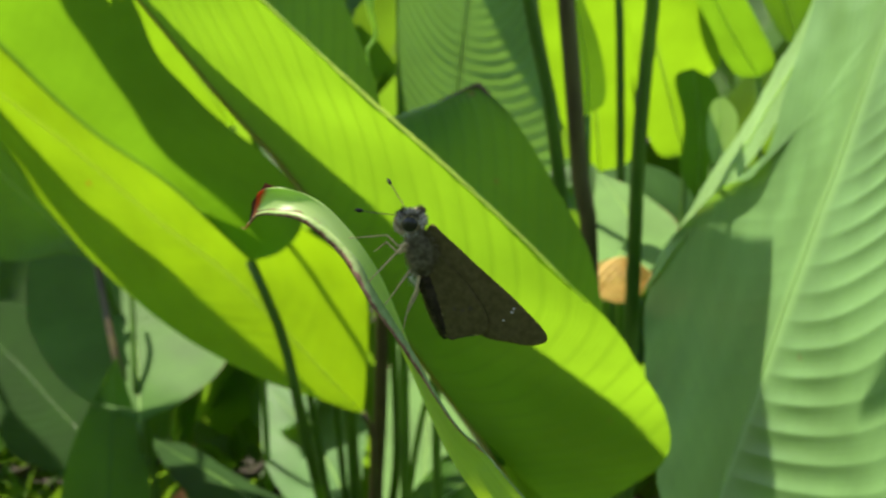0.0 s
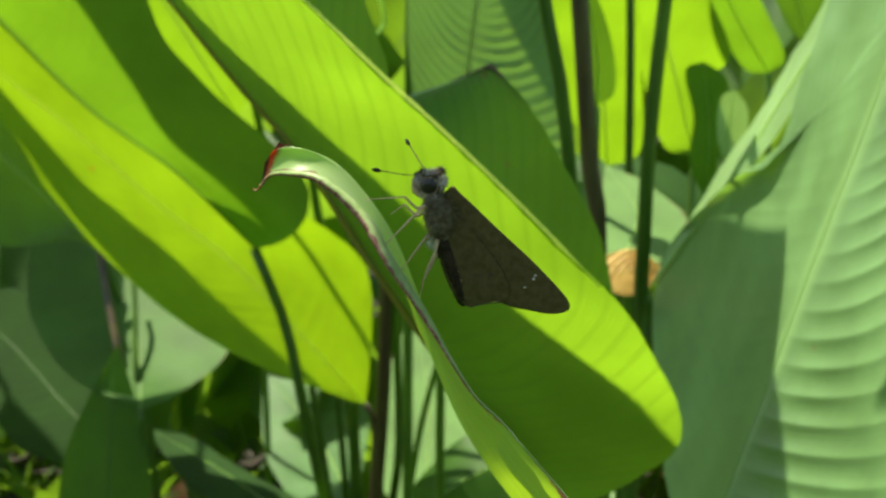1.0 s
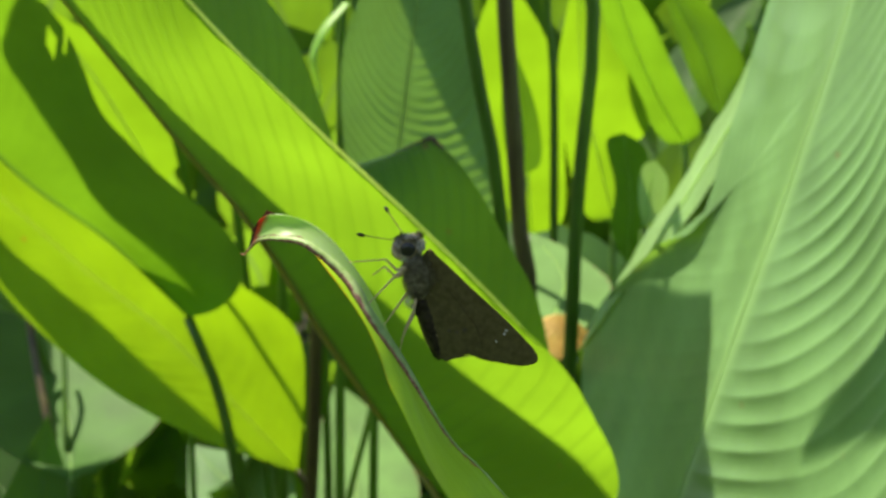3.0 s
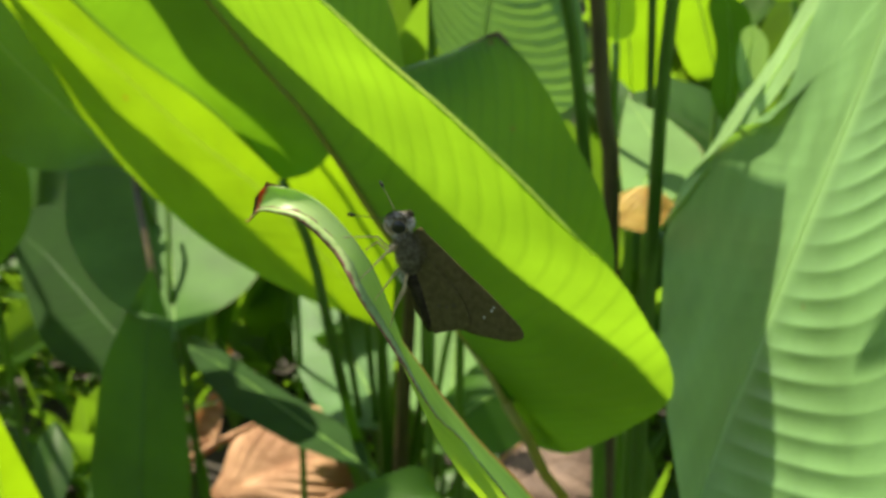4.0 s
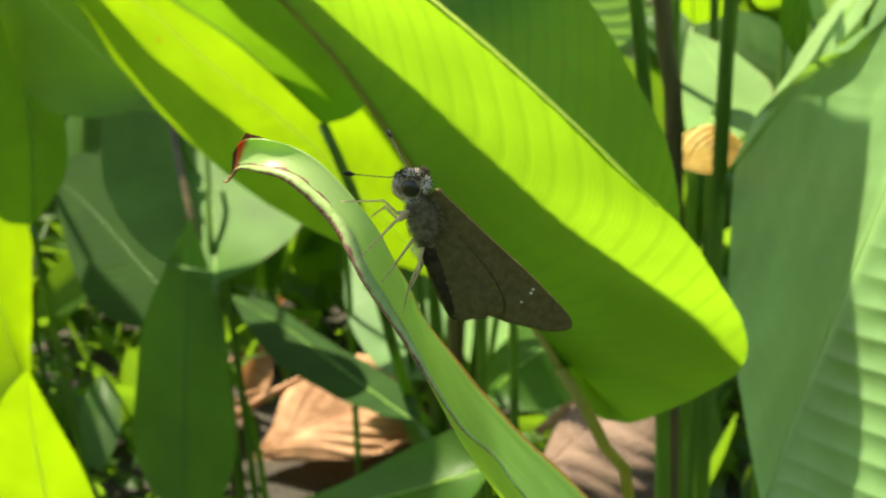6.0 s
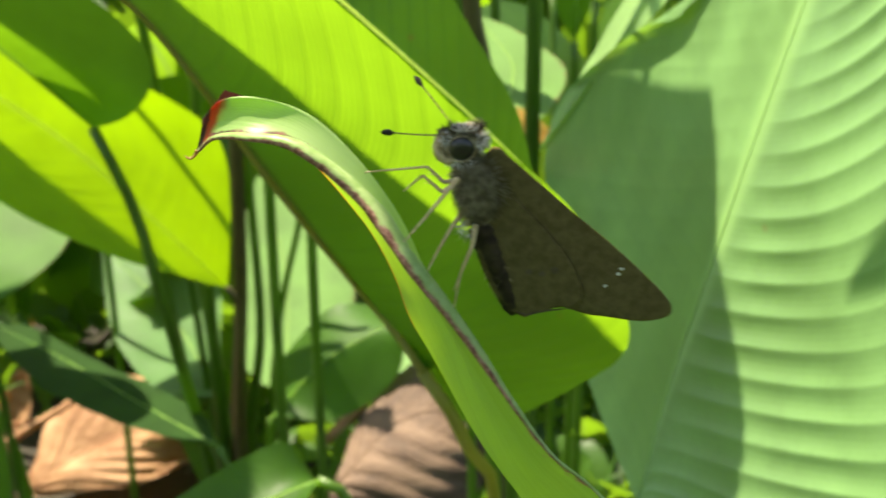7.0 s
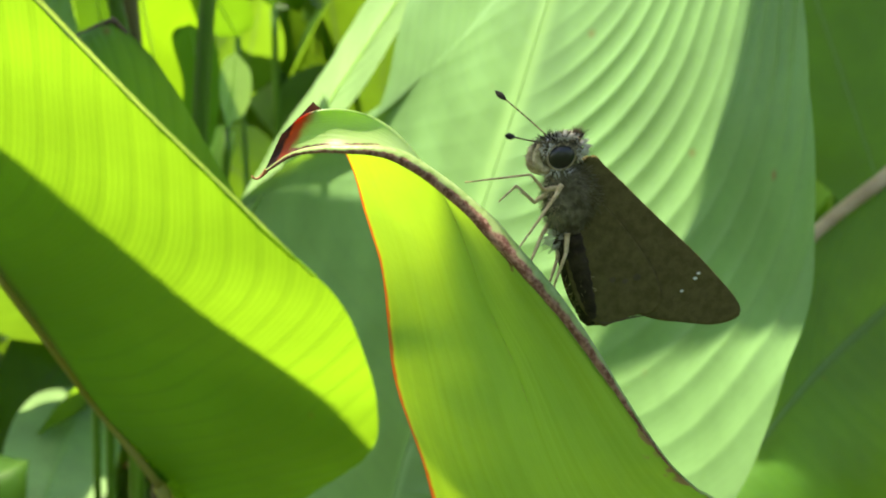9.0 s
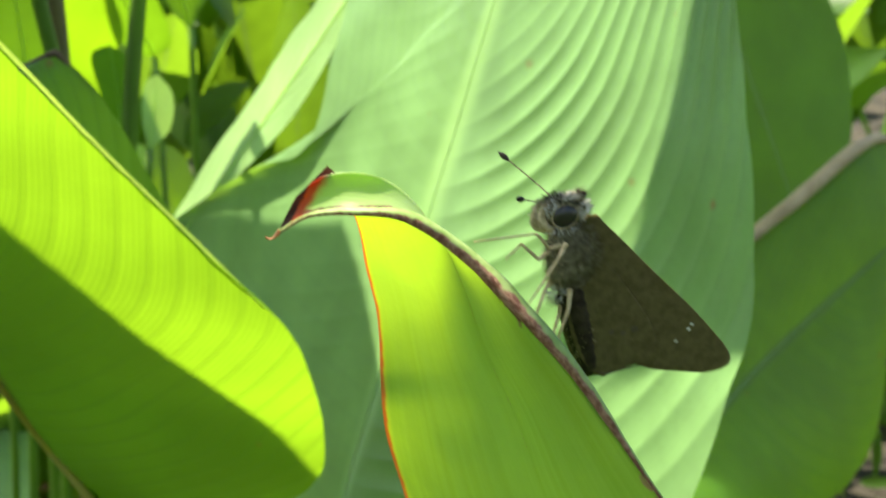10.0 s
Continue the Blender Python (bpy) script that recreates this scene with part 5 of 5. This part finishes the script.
for side, y in (("near", -1.0), ("far", 1.0)):
    s = -1 if side == "near" else 1
    fore = fly_part("forewing", plate(FORE, 0.75 * s, -0.02 * s, 0.05), WING)
    hind = fly_part("hindwing", plate(HIND, 0.84 * s, 0.0, 0.05), WING)
    for x, z in ((20.8, -16.4), (21.6, -18.6), (20.4, -20.0), (17.6, -19.9), (14.6, -19.2)):
        bm = bmesh.new()
        line = sampled([(3.2, 0, -2.6), (9.0, 0, -9.0 + (z + 18) * 0.35), (x, 0, z)], 16)
        tube(bm, [(p[0], 0.75 * s - 0.02 * s * math.hypot(p[0] - 2, p[2] + 4) + s * 0.02, p[2]) for p in line], (0.07, 0.05, 0.03), 6)
        fly_part("wing_vein", bm, WING, "", fore)
    for x, z in ((12.2, -17.6), (10.2, -18.3), (8.0, -18.6), (5.8, -18.0), (3.6, -15.6)):
        bm = bmesh.new()
        line = sampled([(2.2, 0, -5.2), (5.0, 0, -10.5), (x, 0, z)], 16)
        tube(bm, [(p[0], 0.84 * s + s * 0.02, p[2]) for p in line], (0.07, 0.05, 0.03), 6)
        fly_part("wing_vein", bm, WING, "", hind)
    bm = bmesh.new()
    tube(bm, [(p[0], 0.84 * s, p[2]) for p in sampled([(12.0, 0, -18.8), (10.2, 0, -18.95), (8.6, 0, -19.25), (7.4, 0, -19.45), (5.6, 0, -18.85)], 30)], (0.03, 0.12, 0.10, 0.14, 0.03), 6)
    fly_part("fringe", bm, SMUDGE, "worn pale fringe of the hindwing", hind)
    for x, z, w in ((7.6, -14.3, 0.45), (8.9, -14.6, 0.5), (10.3, -14.2, 0.5)):
        bm = bmesh.new()
        ball(bm, (x, 0.84 * s + s * 0.02, z), (w, 0.06, 0.42), rings=6)
        fly_part("wing_spot", bm, SMUDGE, "faint grey spot on the hindwing", hind)
    for x, z, w, h in ((17.55, -14.2, 0.24, 0.16), (17.25, -14.8, 0.24, 0.18), (15.9, -16.2, 0.22, 0.16)):
        bm = bmesh.new()
        away = math.hypot(x - 2.0, z + 4.0)
        ball(bm, (x, 0.75 * s - 0.02 * s * away + s * 0.06, z), (w, 0.06, h), rings=6)
        fly_part("wing_spot", bm, SPOT, "small white wing spot", fore)

bm = bmesh.new()
ball(bm, (1.9, 0, -4.9), (2.3, 1.9, 4.4), -14, 0.10, 1)
fly_part("thorax", bm, FUR, "grey-brown hairy thorax")
bm = bmesh.new()
axis = [Vector((2.2 + 3.9 * k / 44, 0, -9.0 - 10.6 * k / 44)) for k in range(45)]
girth = [(1.75 - 0.75 * (k / 44) ** 2) * (1 - 0.10 * abs(math.cos(math.pi * 8 * k / 44))) * (1.0 if k < 41 else 0.85 - 0.12 * (k - 41)) for k in range(45)]
tube(bm, axis, girth, 18, 0.8)
fly_part("abdomen", bm, BELLY, "dark brown ringed abdomen with pale flecks")
bm = bmesh.new()
ball(bm, (0.4, 0, 0.5), (2.3, 1.75, 1.95), 0, 0.16, 3)
head = fly_part("head", bm, FUR, "head with tan and white hairs")


def tuft(centre, size, turn, count, length, seed, lean, material, label, parent=None, thick=0.055):
    fly_part("hair", hairs(centre, size, turn, count, length, seed, lean, thick), material, label, parent)


tuft((0.4, 0, 0.6), (2.2, 1.7, 1.85), 0, 420, 0.8, 11, (-0.1, 0, 0.3), PALE, "pale tan hairs", head)
tuft((0.6, 0, 0.8), (2.1, 1.65, 1.75), 0, 380, 0.9, 15, (0.4, 0, 0.2), DARK_HAIR, "dark brown crown hairs", head, 0.08)
tuft((-1.0, -0.3, 2.1), (0.6, 1.0, 0.4), 0, 90, 1.0, 31, (-0.3, 0, 0.6), DARK_HAIR, "brown tuft at the antenna base", head, 0.08)
tuft((1.9, -0.3, 2.4), (0.5, 1.0, 0.35), 0, 90, 1.0, 32, (0.4, 0, 0.5), DARK_HAIR, "brown crown tuft", head, 0.08)
tuft((0.4, -0.5, 2.1), (1.3, 1.1, 0.35), 0, 130, 0.8, 17, (0, -0.2, 0.5), WHITE_HAIR, "white crown hairs", head, 0.13)
tuft((2.2, -0.9, 0.7), (0.5, 0.9, 1.0), 0, 110, 0.9, 33, (0.5, -0.2, -0.2), WHITE_HAIR, "white hairs behind the eye", head, 0.13)
tuft((-1.5, -0.9, 1.0), (0.5, 0.7, 0.9), 0, 80, 0.7, 35, (-0.4, -0.2, 0.2), WHITE_HAIR, "white hairs before the eye", head, 0.13)
tuft((0.3, -0.6, -1.7), (1.5, 1.0, 0.4), 0, 110, 0.8, 36, (-0.1, -0.2, -0.6), WHITE_HAIR, "white hairs under the eye", head, 0.08)
tuft((1.9, 0, -4.9), (2.25, 1.85, 4.3), -14, 1700, 1.0, 12, (0.2, 0, -1.1), FUR, "grey-brown hairs")
tuft((2.6, -0.4, -4.0), (2.0, 1.7, 3.4), -25, 700, 1.2, 34, (0.6, 0, -0.9), GREY_HAIR, "grey-green shoulder hairs", None, 0.06)
tuft((0.3, 0, -5.2), (0.9, 1.3, 3.6), -10, 380, 0.9, 13, (-0.3, 0, -0.8), PALE, "pale breast hairs")
tuft((0.9, 0, -9.2), (0.7, 0.9, 0.9), 0, 130, 1.3, 16, (-0.8, 0, -0.2), WHITE_HAIR, "white tuft behind the legs")
tuft((4.2, 0, -14.2), (1.4, 1.15, 5.2), -21, 240, 0.6, 14, (0, 0, -1.2), PALE, "pale scale tufts on the abdomen")
for s in (-1, 1):
    bm = bmesh.new()
    ball(bm, (0.05, 1.4 * s, 0.0), (1.38, 0.85, 1.3))
    fly_part("compound_eye", bm, EYE, "glossy black eye", head)
    bm = bmesh.new()
    ring = [(0.05 + 1.5 * math.cos(a), 1.45 * s, 1.42 * math.sin(a)) for a in np.linspace(0, 2 * math.pi, 40)]
    tube(bm, ring, (0.10, 0.10), 6)
    fly_part("eye_ring", bm, PALE, "pale hairs round the eye", head)
    bm = bmesh.new()
    tube(bm, sampled([(-0.9, 0.75 * s, -1.5), (-1.9, 0.8 * s, -1.0), (-2.35, 0.8 * s, 0.1), (-2.2, 0.8 * s, 1.2), (-1.7, 0.8 * s, 1.9)], 16), (0.4, 0.46, 0.46, 0.4, 0.25, 0.12), 10)
    fly_part("palp", bm, PALE, "pale upturned palp", head)
    tuft((-2.1, 0.8 * s, 0.2), (0.55, 0.6, 1.3), 0, 110, 0.55, 20 + s, (-0.3, 0, 0.5), PALE, "pale palp hairs", head)
    tuft((-1.9, 0.8 * s, 1.7), (0.35, 0.4, 0.4), 0, 60, 0.6, 25 + s, (-0.2, 0, 0.8), FUR, "brown palp tip", head)
# the antenna tips and feet lie off the body's own plane
for tip, bend, root in (((-8.9, -4.4, 2.35), (-3.6, -1.6, 1.7), (-0.7, -0.2, 1.7)), ((-3.95, 6.9, 8.0), (-1.7, 3.4, 4.4), (-0.3, 1.4, 2.1))):
    bm = bmesh.new()
    line = sampled([root, bend, tip], 34)
    for a, b in zip(line[:-1:2], line[2::2]):
        tube(bm, [a, a + (b - a) * 0.8, b], (0.075, 0.10, 0.065), 6)
    antenna = fly_part("antenna", bm, ANTENNA, "", None, False)
    way = (Vector(tip) - Vector(bend)).normalized()
    bm = bmesh.new()
    tube(bm, [Vector(tip) - way * 1.6 + way * 1.8 * s for s in np.linspace(0, 1, 10)], (0.1, 0.26, 0.36, 0.36, 0.24, 0.06), 8)
    fly_part("club", bm, DARK, "black antenna club", antenna, False)

# each leg: thigh, shin and foot
LEGS = [
    [(-0.2, 0.8, -3.4), (-2.0, 0.4, -3.6), (-3.75, 0.1, -1.8), (-10.4, 3.2, -2.25)],
    [(-0.4, 2.6, -4.0), (-1.9, 3.0, -4.9), (-4.0, 3.2, -2.9), (-6.2, 3.4, -4.6)],
    [(-0.6, -1.0, -3.2), (-1.8, -1.6, -4.4), (-4.4, -1.9, -7.1), (-7.35, -2.1, -10.2)],
    [(0.6, 4.2, -7.2), (-0.6, 4.0, -8.6), (-2.6, 3.2, -11.4), (-4.2, 1.2, -13.6)],
    [(1.6, 2.0, -8.6), (1.2, 1.9, -10.8), (-0.3, 2.1, -14.0), (-1.3, 2.6, -18.6)],
    [(1.8, 4.4, -9.6), (1.3, 4.2, -11.6), (0.1, 4.0, -14.0), (-1.0, 3.6, -16.2)],
]
for joints in LEGS:
    bm = bmesh.new()
    for (a, b), thick in zip(zip(joints, joints[1:]), ((0.34, 0.30, 0.24), (0.22, 0.20, 0.15), (0.14, 0.12, 0.08))):
        tube(bm, sampled([a, b], 8), thick, 7)
    a, b = Vector(joints[1]), Vector(joints[2])
    for at in (0.55, 0.95):
        root = a.lerp(b, at)
        tube(bm, [root, root.lerp(b + Vector((-0.5, -0.2, -0.9)), 0.6)], (0.06, 0.02), 5)
    fly_part("leg", bm, LEG, "", None, False)


# ---- what moves ----
def motions():
    rest = fly.matrix_basis.copy()
    walk(fly, [(0, rest), (10, rest)])


motions()
